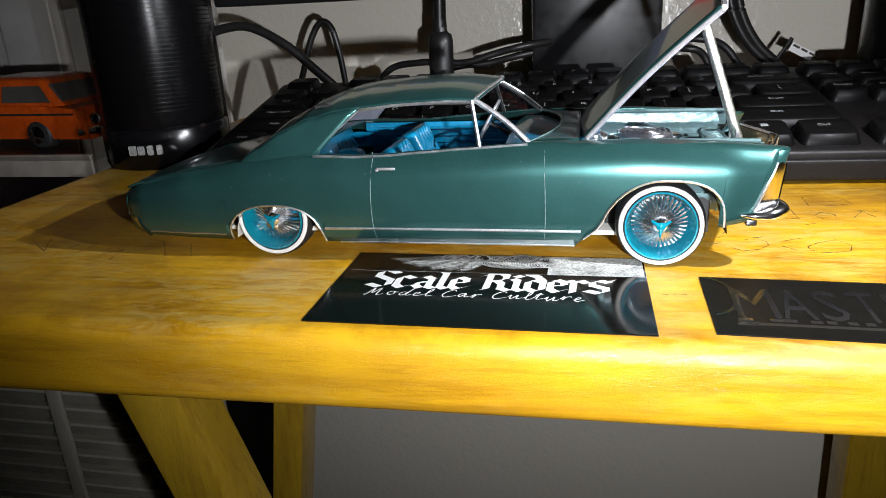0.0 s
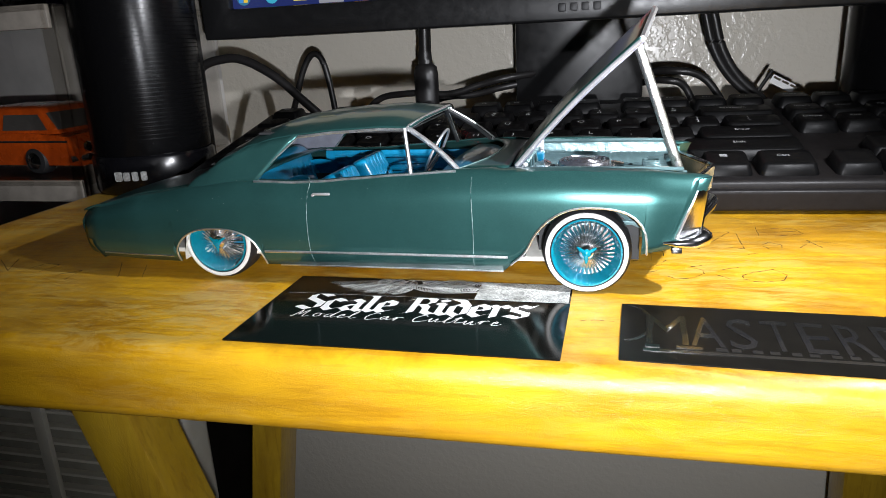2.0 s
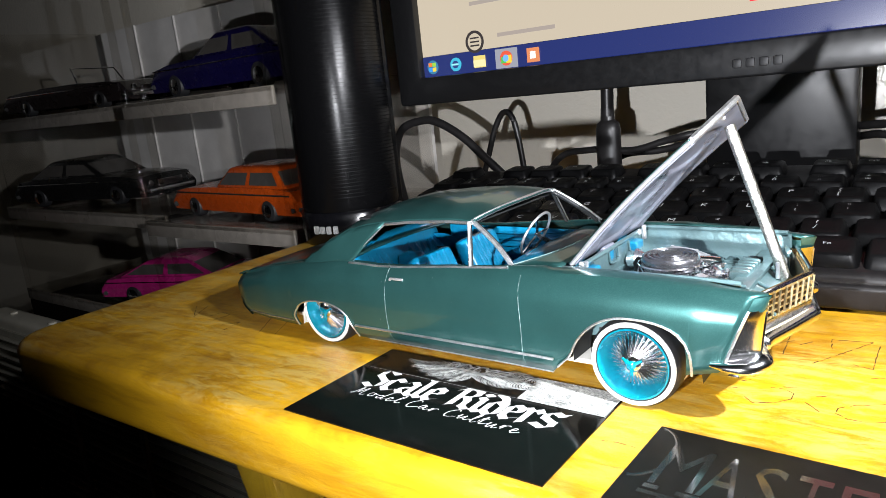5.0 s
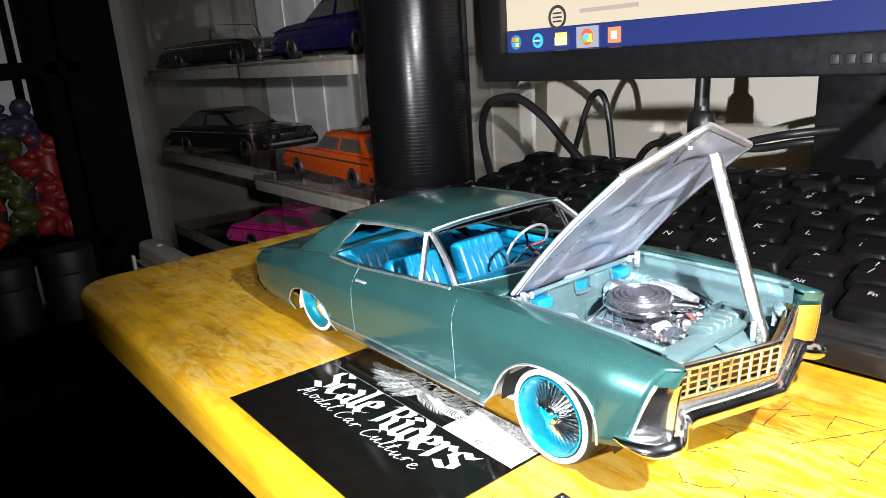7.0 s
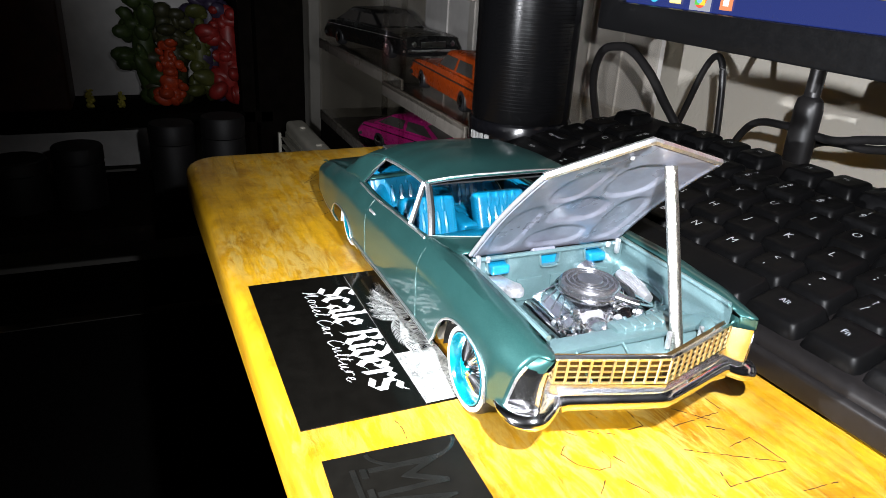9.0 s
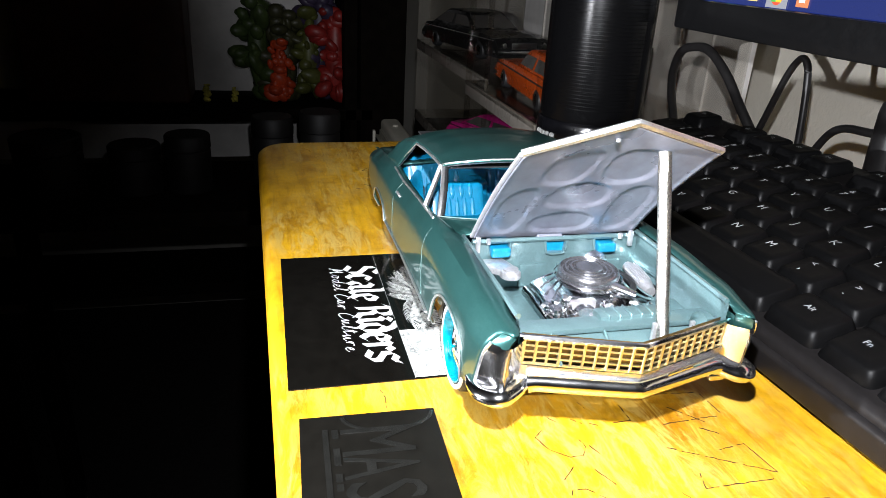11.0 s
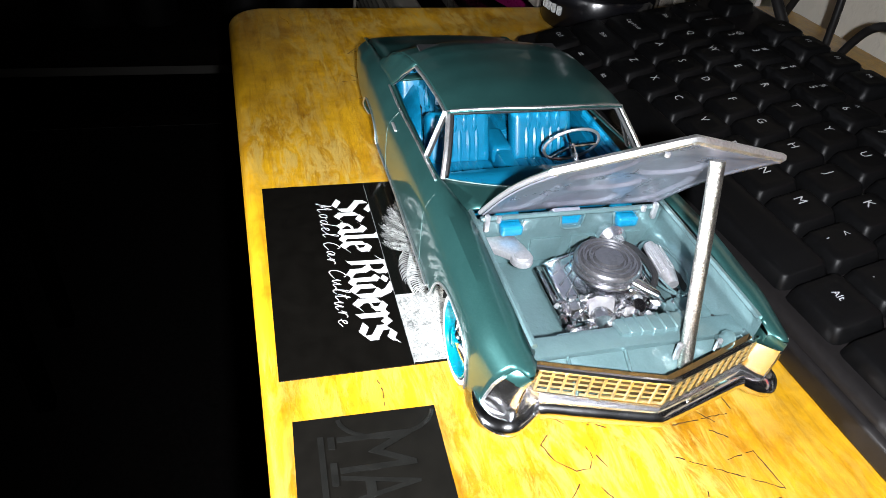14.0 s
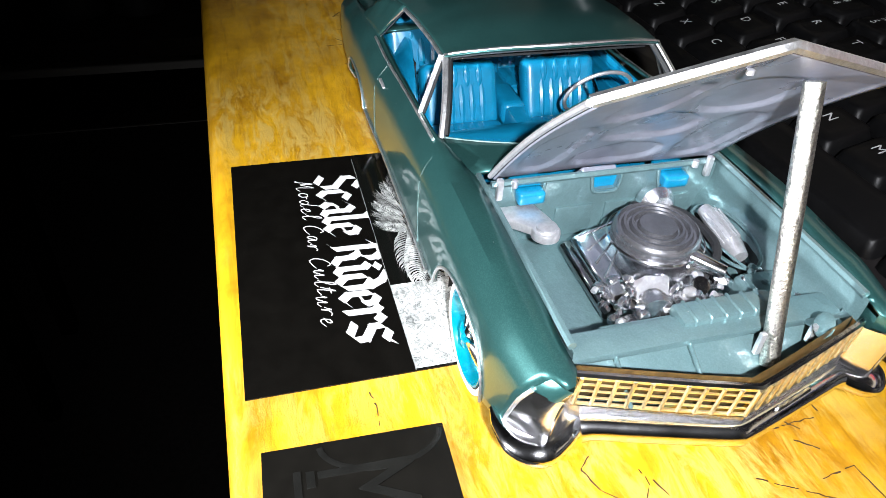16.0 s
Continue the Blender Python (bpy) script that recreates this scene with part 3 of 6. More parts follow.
# wheels
def wheel(x, s):
    w = new("wheel")
    w.parent = car
    w.matrix_basis = pose(x, s * (0.0342 if x > 0 else 0.0320), HUB_Z, -90 * s if s < 0 else -90, 0, 0)
    if s < 0:
        w.matrix_basis = pose(x, s * (0.0342 if x > 0 else 0.0320), HUB_Z, 90, 0, 0)
    w["label"] = "wire wheel with whitewall tyre"
    R = TYRE_R
    part("tyre", lathe([(R * 0.72, -0.0085), (R * 0.93, -0.0082), (R * 0.99, -0.0068), (R, -0.0045), (R, -0.0012), (R * 0.985, 0.0002), (R * 0.94, 0.0011), (R * 0.83, 0.0014), (R * 0.79, 0.0011), (R * 0.70, -0.0040)], 48), RUBBER, w, "black rubber tyre")
    part("whitewall", lathe([(R * 0.935, 0.00115), (R * 0.925, 0.0016), (R * 0.88, 0.0018), (R * 0.835, 0.0016), (R * 0.825, 0.00115)], 48), WHITEWALL, w, "white sidewall band")
    part("rim", lathe([(R * 0.80, 0.0010), (R * 0.795, 0.0017), (R * 0.765, 0.0017), (R * 0.745, 0.0010), (R * 0.735, 0.0004), (R * 0.68, -0.0012), (R * 0.645, -0.0030), (R * 0.62, -0.0036)], 40), BLUE_RIM, w, "blue painted rim")
    part("wheel_centre", lathe([(R * 0.625, -0.0032), (R * 0.4, -0.0034), (0, -0.0034)], 32), CHROME_ROUGH, w, "chrome wheel centre")
    bm = bmesh.new()
    for k in range(36):
        a = 6.283185307 * k / 36
        for lean, r1, z1 in ((0.16, 0.665, -0.0012), (-0.22, 0.63, -0.0024)):
            p0 = Vector((R * 0.17 * math.cos(a + lean), R * 0.17 * math.sin(a + lean), 0.0010))
            p1 = Vector((R * r1 * math.cos(a), R * r1 * math.sin(a), z1))
            tube([p0, p1], 0.00026, 4, bm, caps=False)
    part("wire_spokes", bm, CHROME, w, "chrome wire spokes")
    part("hub", lathe([(R * 0.20, -0.0022), (R * 0.20, 0.0006), (R * 0.16, 0.0014), (R * 0.10, 0.0018)], 20), CHROME, w, "chrome hub")
    bm = lathe([(R * 0.10, 0.0012), (R * 0.10, 0.0021), (R * 0.05, 0.0025), (0, 0.0026)], 16)
    for k in range(3):
        a = 6.283185307 * k / 3 + 0.5
        tube([(0, 0, 0.0019), (R * 0.14 * math.cos(a), R * 0.14 * math.sin(a), 0.0020), (R * 0.25 * math.cos(a), R * 0.25 * math.sin(a), 0.0015)], [0.0006, 0.0005, 0.0003], 6, bm)
    part("spinner", bm, BLUE_RIM, w, "blue three-bar knock-off")
    return w


for s in (-1, 1):
    wheel(FW, s)
    wheel(REAR_AXLE, s)
part("axle", tube([(FW, -0.030, HUB_Z), (FW, 0.030, HUB_Z)], 0.0016, 10), STYRENE, car, "white plastic axle")
part("axle", tube([(REAR_AXLE, -0.030, HUB_Z), (REAR_AXLE, 0.030, HUB_Z)], 0.0016, 10), STYRENE, car, "white plastic axle")


def floor_pan():
    bm = box((0.178, 0.060, 0.0016), (-0.040, 0, 0.0086), 0.0006)
    part("chassis", bm, STYRENE, car, "white plastic chassis")
    bm = bmesh.new()
    for k in range(9):
        box((0.003, 0.002, 0.0022), (-0.050 + 0.007 * k, -0.0295, 0.0068), 0.0005, 1, None, bm)
    part("frame_tab", bm, STYRENE, car)
    for s in (-1, 1):
        for cx, r, z0 in ((FW, 0.0182, 0.010), (RW, 0.0160, 0.0066)):
            def liner(a, v, cx=cx, r=r, z0=z0, s=s):
                return Vector((cx - r * math.cos(a), s * (0.0225 + 0.0118 * v), z0 + 0.0155 * r / 0.0165 * math.sin(a)))
            # Front liners and backing are near-black: the wells' shade is in their colour.
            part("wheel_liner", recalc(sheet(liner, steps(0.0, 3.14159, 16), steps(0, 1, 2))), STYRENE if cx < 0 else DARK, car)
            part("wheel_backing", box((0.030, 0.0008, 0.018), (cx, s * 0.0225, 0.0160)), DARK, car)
        part("rocker_fill", box((0.0030, 0.0100, 0.0150), (FW - 0.0205, s * 0.0285, 0.0145), 0.0008, 2, (0, 38, 0)), STYRENE, car, "white plastic inner panel")


floor_pan()


# front end
def vee(y, back=0.0092, half=0.0283, tip=0.0738):
    """The pointed plan of the nose."""
    return tip - back * (abs(y) / half) ** 1.05


def front():
    bm = bmesh.new()
    for s in (-1, 1):
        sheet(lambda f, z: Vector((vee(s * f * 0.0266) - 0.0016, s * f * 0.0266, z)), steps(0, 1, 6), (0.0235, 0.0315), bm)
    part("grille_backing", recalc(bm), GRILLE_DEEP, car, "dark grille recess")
    grille = part("grille", bmesh.new(), GOLD, car, "gold plated egg-crate grille")
    for k in range(5):
        z = 0.0243 + 0.0066 * k / 4
        for s in (-1, 1):
            part("bar", tube([(vee(f * 0.0266) + (z - 0.024) * 0.06, s * f * 0.0266, z) for f in steps(0, 1, 8)], 0.00024 if 0 < k < 4 else 0.00036, 5), GOLD, grille)
    for s in (-1, 1):
        for k in range(11):
            y = s * 0.0266 * k / 10
            if s > 0 and k == 0:
                continue
            part("bar", tube([(vee(y) + 0.0002, y, 0.0242), (vee(y) + 0.0008, y, 0.0310)], 0.00036, 5), GOLD, grille)
    part("grille_surround", tube([(vee(f * 0.0279) + 0.0004, f * 0.0279, 0.0316) for f in steps(-1, 1, 16)], 0.0006, 6), CHROME, car, "chrome header bar")
    # valance between grille and bumper
    bm = bmesh.new()
    for s in (-1, 1):
        sheet(lambda f, z: Vector((vee(s * f * 0.029) + 0.0003, s * f * 0.029, z)), steps(0, 1, 6), (0.0195, 0.0217, 0.0238), bm)
    part("valance", recalc(bm), CHROME_ROUGH, car, "dull chrome valance")
    # bumper
    path = []
    for y in steps(-0.0252, 0.0252, 32):
        a = abs(y)
        x = vee(y, 0.0082) + 0.0004 if a < 0.0279 else vee(0.0279, 0.0082) + 0.0004 - ((a - 0.0279) / 0.0103) ** 2 * 0.0085
        drop = 0.0 if a < 0.0245 else 0.0024 * min(1, (a - 0.0245) / 0.005)
        path.append((x, y, 0.0200 - drop))
    rad = [0.0024 if abs(p[1]) < 0.024 else 0.0024 + 0.0012 * min(1, (abs(p[1]) - 0.024) / 0.006) * (1 if abs(p[1]) < 0.036 else 0.6) for p in path]
    part("front_bumper", tube(path, rad, 12, None, 1.0), CHROME, car, "chrome pointed front bumper")
    for s in (-1, 1):
        # lamp housings: a raked, rounded chrome face filling the fender's end
        def face(f, z, s=s):
            ys = side_y(FRONT_X, max(z, 0.0165)) + 0.0002
            return Vector((nose_x(f, z, False) + 0.0003, s * (ys + (0.0268 - ys) * f), z))
        pod = sheet(face, steps(0, 1, 12), (0.0160, 0.0168, 0.0185, 0.0215, 0.0245, 0.0275, 0.0295, 0.0308))
        sheet(lambda k, z: face(1, z) + Vector((-0.0050 * k, 0, 0)), (0, 0.1, 1), (0.0160, 0.0215, 0.0275, 0.0308), pod)
        part("lamp_housing", recalc(pod), CHROME, car, "chrome clamshell lamp housing")
        part("lamp_seam", tube([face(0.5, z) + Vector((0.0001, 0, 0)) for z in steps(0.0170, 0.0300, 8)], 0.00018, 5), DARK_CHROME, car)
        part("housing_edge", tube([face(0, z) for z in steps(0.0165, 0.0310, 8)], 0.0004, 5), FOIL, car, "silver foil trim")
        part("lamp_back", box((0.0060, 0.0070, 0.0125), (0.0575, s * 0.0305, 0.0230), 0.0015, 2), CHROME_ROUGH, car)
        zt = lerp_table(SHOULDER, FRONT_X)
        def cap_point(f, z, s=s):
            ys = side_y(FRONT_X, z)
            return Vector((nose_x(f, z), s * (ys + (lerp_table(INNER, FRONT_X) - ys) * f), z + (0.0009 * math.sin(f * 1.9) - 0.0006 * f) * ((z - 0.0304) / (zt - 0.0304))))
        tip = sheet(cap_point, steps(0, 1, 10), steps(0.0304, zt, 5))
        sheet(lambda x, z: Vector((x, s * (0.0289 - 0.0006 * (x - 0.058) / 0.008), z)), steps(0.058, nose_x(1, zt), 5), (0.0300, 0.0315, zt - 0.0004), tip)
        part("fender_tip", recalc(tip), PAINT, car)
        end = curve_points([(0.0643, s * 0.0240, 0.0197), (0.0654, s * 0.0264, 0.0190), (0.0671, s * 0.0296, 0.0178), (0.0679, s * 0.0326, 0.0172), (0.0660, s * 0.0354, 0.0168), (0.0622, s * 0.0370, 0.0167), (0.0578, s * 0.0374, 0.0168)], 5)
        girth = [(0, 0.0023), (0.3, 0.0030), (0.5, 0.0035), (0.68, 0.0028), (0.85, 0.0017), (1.0, 0.0006)]
        part("bumper_end", tube(end, [lerp_table(girth, k / (len(end) - 1)) for k in range(len(end))], 14, None, 0.72), CHROME, car, "chrome wrap-around bumper end")
        part("parking_lamp", box((0.0030, 0.0044, 0.0018), (0.0620, s * 0.030, 0.0128), 0.0005), CHROME, car)
    part("plate_recess", box((0.0008, 0.009, 0.0024), (vee(-0.010) + 0.0010, 0.012, 0.0215), 0.0002, 1, (0, 0, 17)), CHROME, car)


front()


def rear():
    path = []
    for y in steps(-0.0345, 0.0345, 40):
        a = abs(y) / 0.0370
        path.append((-0.1345 - 0.0018 * (1 - a * a) + 0.0060 * max(0, (a - 0.80) / 0.2) ** 1.6, y, 0.0136))
    part("rear_bumper", tube(path, [max(0.0001, 0.0022 - 0.0021 * max(0, (abs(p[1]) - 0.027) / 0.0075)) for p in path], 12, None, 1.6), CHROME, car, "chrome rear bumper")
    for s in (-1, 1):
        def wrap(f, v):
            z = 0.0062 + 0.0072 * f
            back = REAR_X + 0.0058 - 0.0098 * f ** 0.85
            fore = REAR_X + 0.0064 - 0.0026 * f
            x = fore + (back - fore) * v
            return Vector((x, s * (side_y(max(x, REAR_X), z) + 0.0009 - 0.0050 * v ** 3), z))
        bm = sheet(wrap, steps(0, 1, 10), steps(0, 1, 8))
        sheet(lambda u, v: wrap(1, v) + Vector((0, -s * 0.0090 * u, 0.0006 * math.sin(3.14 * u))), steps(0, 1, 4), steps(0, 1, 8), bm)
        part("bumper_corner", recalc(bm), CHROME, car, "chrome bumper corner")
    part("tail_light_bar", box((0.0012, 0.056, 0.0022), (-0.1372, 0, 0.0170), 0.0004), plain("dark_red_lens", (0.10, 0.006, 0.006), 0.2), car, "dark red full-width lens")
    part("tail_trim", tube([(-0.1368, y, 0.0192) for y in steps(-0.030, 0.030, 4)], 0.0004, 6), FOIL, car)


rear()


# hood, raised on its rear hinges
HINGE = Vector((0.0158, 0, 0.0362))


def hood():
    ang = radians(44.5)
    fwd, nrm = Vector((math.cos(ang), 0, math.sin(ang))), Vector((-math.sin(ang), 0, math.cos(ang)))

    def at(u, v, n=0.0):
        half = 0.0262 - 0.0004 * (1 - u)
        ln = 0.0495 + 0.0085 * (1 - abs(v))
        crown = 0.0029 * (1 - abs(v)) * (0.30 + 0.70 * u) + (0.0012 + 0.0005 * (1 - v * v)) * math.sin(3.14159 * u)
        back = -0.0032 * (1 - v * v) * (1 - u)
        return HINGE + fwd * (ln * u + back) + nrm * (crown + n) + Vector((0, v * half, 0))

    vs = steps(-1, 1, 16)
    h = part("hood", recalc(sheet(lambda u, v: at(u, v, 0.0007), steps(0, 1, 16), vs)), PAINT, car, "teal hood panel propped open")
    thicken(h, 0.0006, 0.0)
    def pocket(u, v, cu, cv, ru, rv, turn):
        """A stamped panel: 1 on its floor, falling to 0 over a soft shoulder."""
        a, b = u - cu, v - cv
        x, y = (a * math.cos(turn) + b * math.sin(turn)) / ru, (b * math.cos(turn) - a * math.sin(turn)) / rv
        d = (abs(x) ** 2.6 + abs(y) ** 2.6) ** (1 / 2.6)
        k = max(0.0, min(1.0, (1.06 - d) / 0.12))
        return k * k * (3 - 2 * k)

    STAMPS = ((0.30, -0.68, 0.24, 0.20, 0.1), (0.30, 0.68, 0.24, 0.20, -0.1), (0.70, -0.34, 0.16, 0.27, 0.15), (0.70, 0.34, 0.16, 0.27, -0.15), (0.40, 0.0, 0.11, 0.36, 0.0), (0.14, 0.0, 0.09, 0.38, 0.0))

    def under(u, v):
        d = max(pocket(u, v, *q) for q in STAMPS)
        rim = max(0.0, 1 - (1 - abs(v)) / 0.05)
        return at(u * 0.985 + 0.008, v * 0.985, -0.0003 + 0.0006 * d - 0.0004 * rim)
    inner = part("inner_panel", recalc(sheet(under, steps(0, 1, 72), steps(-1, 1, 72))), PRIMER, h, "grey lilac painted hood underside with stamped panels")
    thicken(inner, 0.0004, 0.0)
    part("hood_edge", tube([at(1, v, 0.0003) for v in steps(-1, 1, 20)], 0.0010, 6), FOIL, h, "bright bare metal edge")
    for s in (-1, 1):
        part("hood_edge", tube([at(u, s, 0.0002) for u in steps(0, 0.99, 10)], 0.00062, 8), SILVER, h, "dull silver edge")

    part("latch", box((0.0042, 0.0080, 0.0014), at(0.03, -0.06, -0.0019), 0.0003, 1, (0, -44.5, 0)), PRIMER, h)
    for s in (-1, 1):
        part("hinge", box((0.0014, 0.0014, 0.0050), at(0.02, s * 0.95, -0.0030), 0.0004), SILVER, h)
        part("pin", lathe([(0.0007, 0), (0.0007, 0.0016), (0.0, 0.0019)], 10, Matrix.Translation(at(0.03, s * 0.82, -0.0030))), SILVER, h)
    part("catch_pin", lathe([(0, -0.0005), (0.0006, -0.0003), (0.0006, 0.0004), (0, 0.0006)], 10, Matrix.Translation(at(0.93, -0.12, -0.0012))), SILVER, h)
    top = at(0.90, 0.42, -0.0014)
    part("prop_rod", tube([(0.0660, 0.0098, 0.0255), top], 0.00165, 12), STEEL, car, "knurled steel prop rod")
    return h


hood()


# engine bay
def bay():
    for s in (-1, 1):
        def liner(x, f):
            swell = math.exp(-((x - 0.037) / 0.011) ** 2) * math.sin(3.14159 * min(1, max(0, f - 0.25) / 0.75))
            step = 0.0016 * (1 / (1 + math.exp(-(f - 0.30) * 40)))
            return Vector((x, s * (0.0279 - 0.0040 * f ** 1.5 - 0.0026 * swell - step), 0.0352 - 0.0200 * f - (0.0012 if f > 0 else 0)))
        part("inner_fender", (recalc(sheet(liner, steps(0.012, 0.064, 24), steps(0, 1, 20)))), PAINT_BAY, car)
        lip = [Vector((x, s * 0.0278, 0.0357 - 0.035 * max(0, x - 0.05) ** 1.2)) for x in steps(0.014, 0.063, 16)]
        part("fender_lip", tube(lip, 0.0008, 6), PAINT_BAY, car)
    part("bay_floor", box((0.056, 0.050, 0.0012), (0.038, 0, 0.0190)), PAINT_BAY, car)
    # firewall with three notches along its top
    out = [(-0.0275, 0.012), (0.0275, 0.012), (0.0275, 0.0345)]
    for c in (0.0165, 0.0005, -0.0175):
        out += [(c + 0.0032, 0.0345), (c + 0.0026, 0.0308), (c - 0.0026, 0.0308), (c - 0.0032, 0.0345)]
    out += [(-0.0275, 0.0345)]
    bm = prism(out, -0.0005, 0.0005, None, Matrix(((0, 0, 1, 0.0165), (1, 0, 0, 0), (0, 1, 0, 0), (0, 0, 0, 1))))
    fw = part("firewall", bm, PAINT_BAY, car, "teal firewall", smooth=False)
    for c in (0.0165, 0.0005, -0.0175):
        part("dash_flange", box((0.0030, 0.0066, 0.0040), (0.0146, c, 0.0325), 0.0005), BLUE, fw, "blue interior showing through")
        rim = [(0.0172, c - 0.0036, 0.0346), (0.0174, c - 0.0032, 0.0318), (0.0175, c - 0.0022, 0.0304), (0.0175, c + 0.0022, 0.0304), (0.0174, c + 0.0032, 0.0318), (0.0172, c + 0.0036, 0.0346)]
        part("notch_rim", tube(curve_points(rim, 4), 0.00042, 6), PAINT_BAY, fw)
    for c in (0.0165, -0.0175):
        part("blue_cup", box((0.0034, 0.0060, 0.0030), (0.0182, c, 0.0322), 0.0008, 3), BLUE, fw, "glossy blue moulded cup")
    part("cowl_edge", tube([(0.0172, y, 0.0352) for y in steps(-0.026, 0.026, 6)], 0.0008, 6), PAINT_BAY, fw)
    for k in range(4):
        part("firewall_panel", box((0.0008, 0.009, 0.0075), (0.0172, -0.018 + 0.012 * k, 0.0235), 0.0003), PAINT_BAY, fw)
    # radiator support and splash panel
    rs = part("radiator_support", box((0.0060, 0.054, 0.0016), (0.0585, 0, 0.0292), 0.0005), PAINT_BAY, car)
    part("radiator", box((0.0040, 0.036, 0.0170), (0.0560, 0.0, 0.0205), 0.0008), PAINT_BAY, rs)
    part("radiator_tank", box((0.0052, 0.0200, 0.0026), (0.0560, 0.0060, 0.0298), 0.0010), PAINT_BAY, rs)
    for k in range(6):
        part("tank_rib", box((0.0056, 0.0008, 0.0030), (0.0560, -0.0015 + 0.003 * k, 0.0299), 0.0003, 1), PAINT_BAY, rs)
    bm = bmesh.new()
    for s in (-1, 1):
        sheet(lambda f, u: Vector((0.0600 * (1 - u) + (vee(s * f * 0.0268) - 0.0018) * u, s * f * 0.0268, 0.0284 - 0.0052 * u)), steps(0, 1, 6), steps(0, 1, 3), bm)
    part("splash_panel", recalc(bm), PAINT_BAY, rs)
    for y in (-0.018, -0.004, 0.011):
        part("panel_rib", box((0.0090, 0.0008, 0.0010), (0.0650, y, 0.0268), 0.0003, 1, (0, 28, 0)), PAINT_BAY, rs)
    part("horn", lathe([(0.0004, 0), (0.0012, 0.003), (0.0024, 0.0046)], 12, pose(0.0610, 0.0195, 0.0290, 0, 55, 0)), PAINT_BAY, rs)
    part("horn_bracket", box((0.0010, 0.0012, 0.0050), (0.0640, 0.0080, 0.0290), 0.0003), SILVER, rs)
    part("horn_bracket", box((0.0010, 0.0012, 0.0040), (0.0640, 0.0185, 0.0292), 0.0003), SILVER, rs)
    # side fittings
    paddle = [(0.0180, -0.0262), (0.0180, -0.0165), (0.0235, -0.0148)]
    paddle += [(0.0272 + 0.0030 * math.cos(a), -0.0170 + 0.0030 * math.sin(a)) for a in steps(1.4, -1.9, 10)] + [(0.0225, -0.0240)]
    bm = prism(paddle, 0.0282, 0.0301)
    bmesh.ops.bevel(bm, geom=[e for e in bm.edges if min(v.co.z for v in e.verts) > 0.030], offset=0.0005, segments=2, affect="EDGES", profile=0.5)
    hb = part("heater_box", bm, SILVER, car, "silver heater box")
    part("blower", lathe([(0.0022, 0.0), (0.0022, 0.0012), (0.0012, 0.0015), (0, 0.0015)], 18, Matrix.Translation((0.0272, -0.0170, 0.0296))), SILVER, hb)
    tray = part("battery_tray", box((0.0125, 0.0095, 0.0065), (0.0515, 0.0205, 0.0240), 0.0012, 3), PAINT_BAY, car)
    part("battery_cap", box((0.0100, 0.0070, 0.0012), (0.0515, 0.0205, 0.0277), 0.0004, 2), PAINT_BAY, tray)
    part("cylinder_well", lathe([(0.0052, 0.0), (0.0049, 0.0004), (0.0046, 0.0)], 24, pose(0.0335, 0.0212, 0.0262, -24, 0, 0) @ Matrix.Diagonal((2.1, 1, 1, 1))), PAINT_BAY, car)
    part("washer_bottle", tube([(0.0265, 0.0200, 0.0292), (0.0300, 0.0203, 0.0290), (0.0370, 0.0203, 0.0282), (0.0412, 0.0200, 0.0276)], [0.0015, 0.0021, 0.0022, 0.0016], 12), SILVER, car, "silver ribbed cylinder along inner fender")
    for k in range(5):
        a = -0.6 + 0.5 * k
        part("cylinder_rib", tube([(0.0290 + 0.0085 * f, 0.0203 - 0.0022 * math.sin(a), 0.0291 - 0.0009 * f + 0.0022 * math.cos(a)) for f in steps(0, 1, 4)], 0.00022, 5), SILVER, car)
    loop = [(0.0336 + 0.0108 * math.cos(a), 0.0214 + 0.0040 * math.sin(a), 0.0272 + 0.0016 * math.sin(a)) for a in steps(0, 6.2, 28)]
    part("well_rim", tube(loop, 0.0004, 6), PAINT_BAY, car)
    part("brake_booster", lathe([(0, -0.003), (0.0040, -0.002), (0.0044, 0.001), (0.0026, 0.003), (0, 0.0034)], 18, pose(0.0205, 0.0120, 0.0275, 0, 75, 0)), CHROME_ROUGH, car)
    part("steering_box", box((0.010, 0.004, 0.004), (0.048, 0.0215, 0.0235), 0.0012, 2, (0, 0, 12)), PAINT_BAY, car)
    rnd = random.Random(4)
    for k in range(14):
        part("fitting", box((0.0016, 0.0014, 0.0014), (0.044 + 0.012 * rnd.random(), 0.0165 + 0.009 * rnd.random(), 0.0262 + 0.0020 * rnd.random()), 0.0004, 1, (20, 30 * rnd.random(), 40)), PAINT_BAY if k % 2 else CHROME_ROUGH, car)


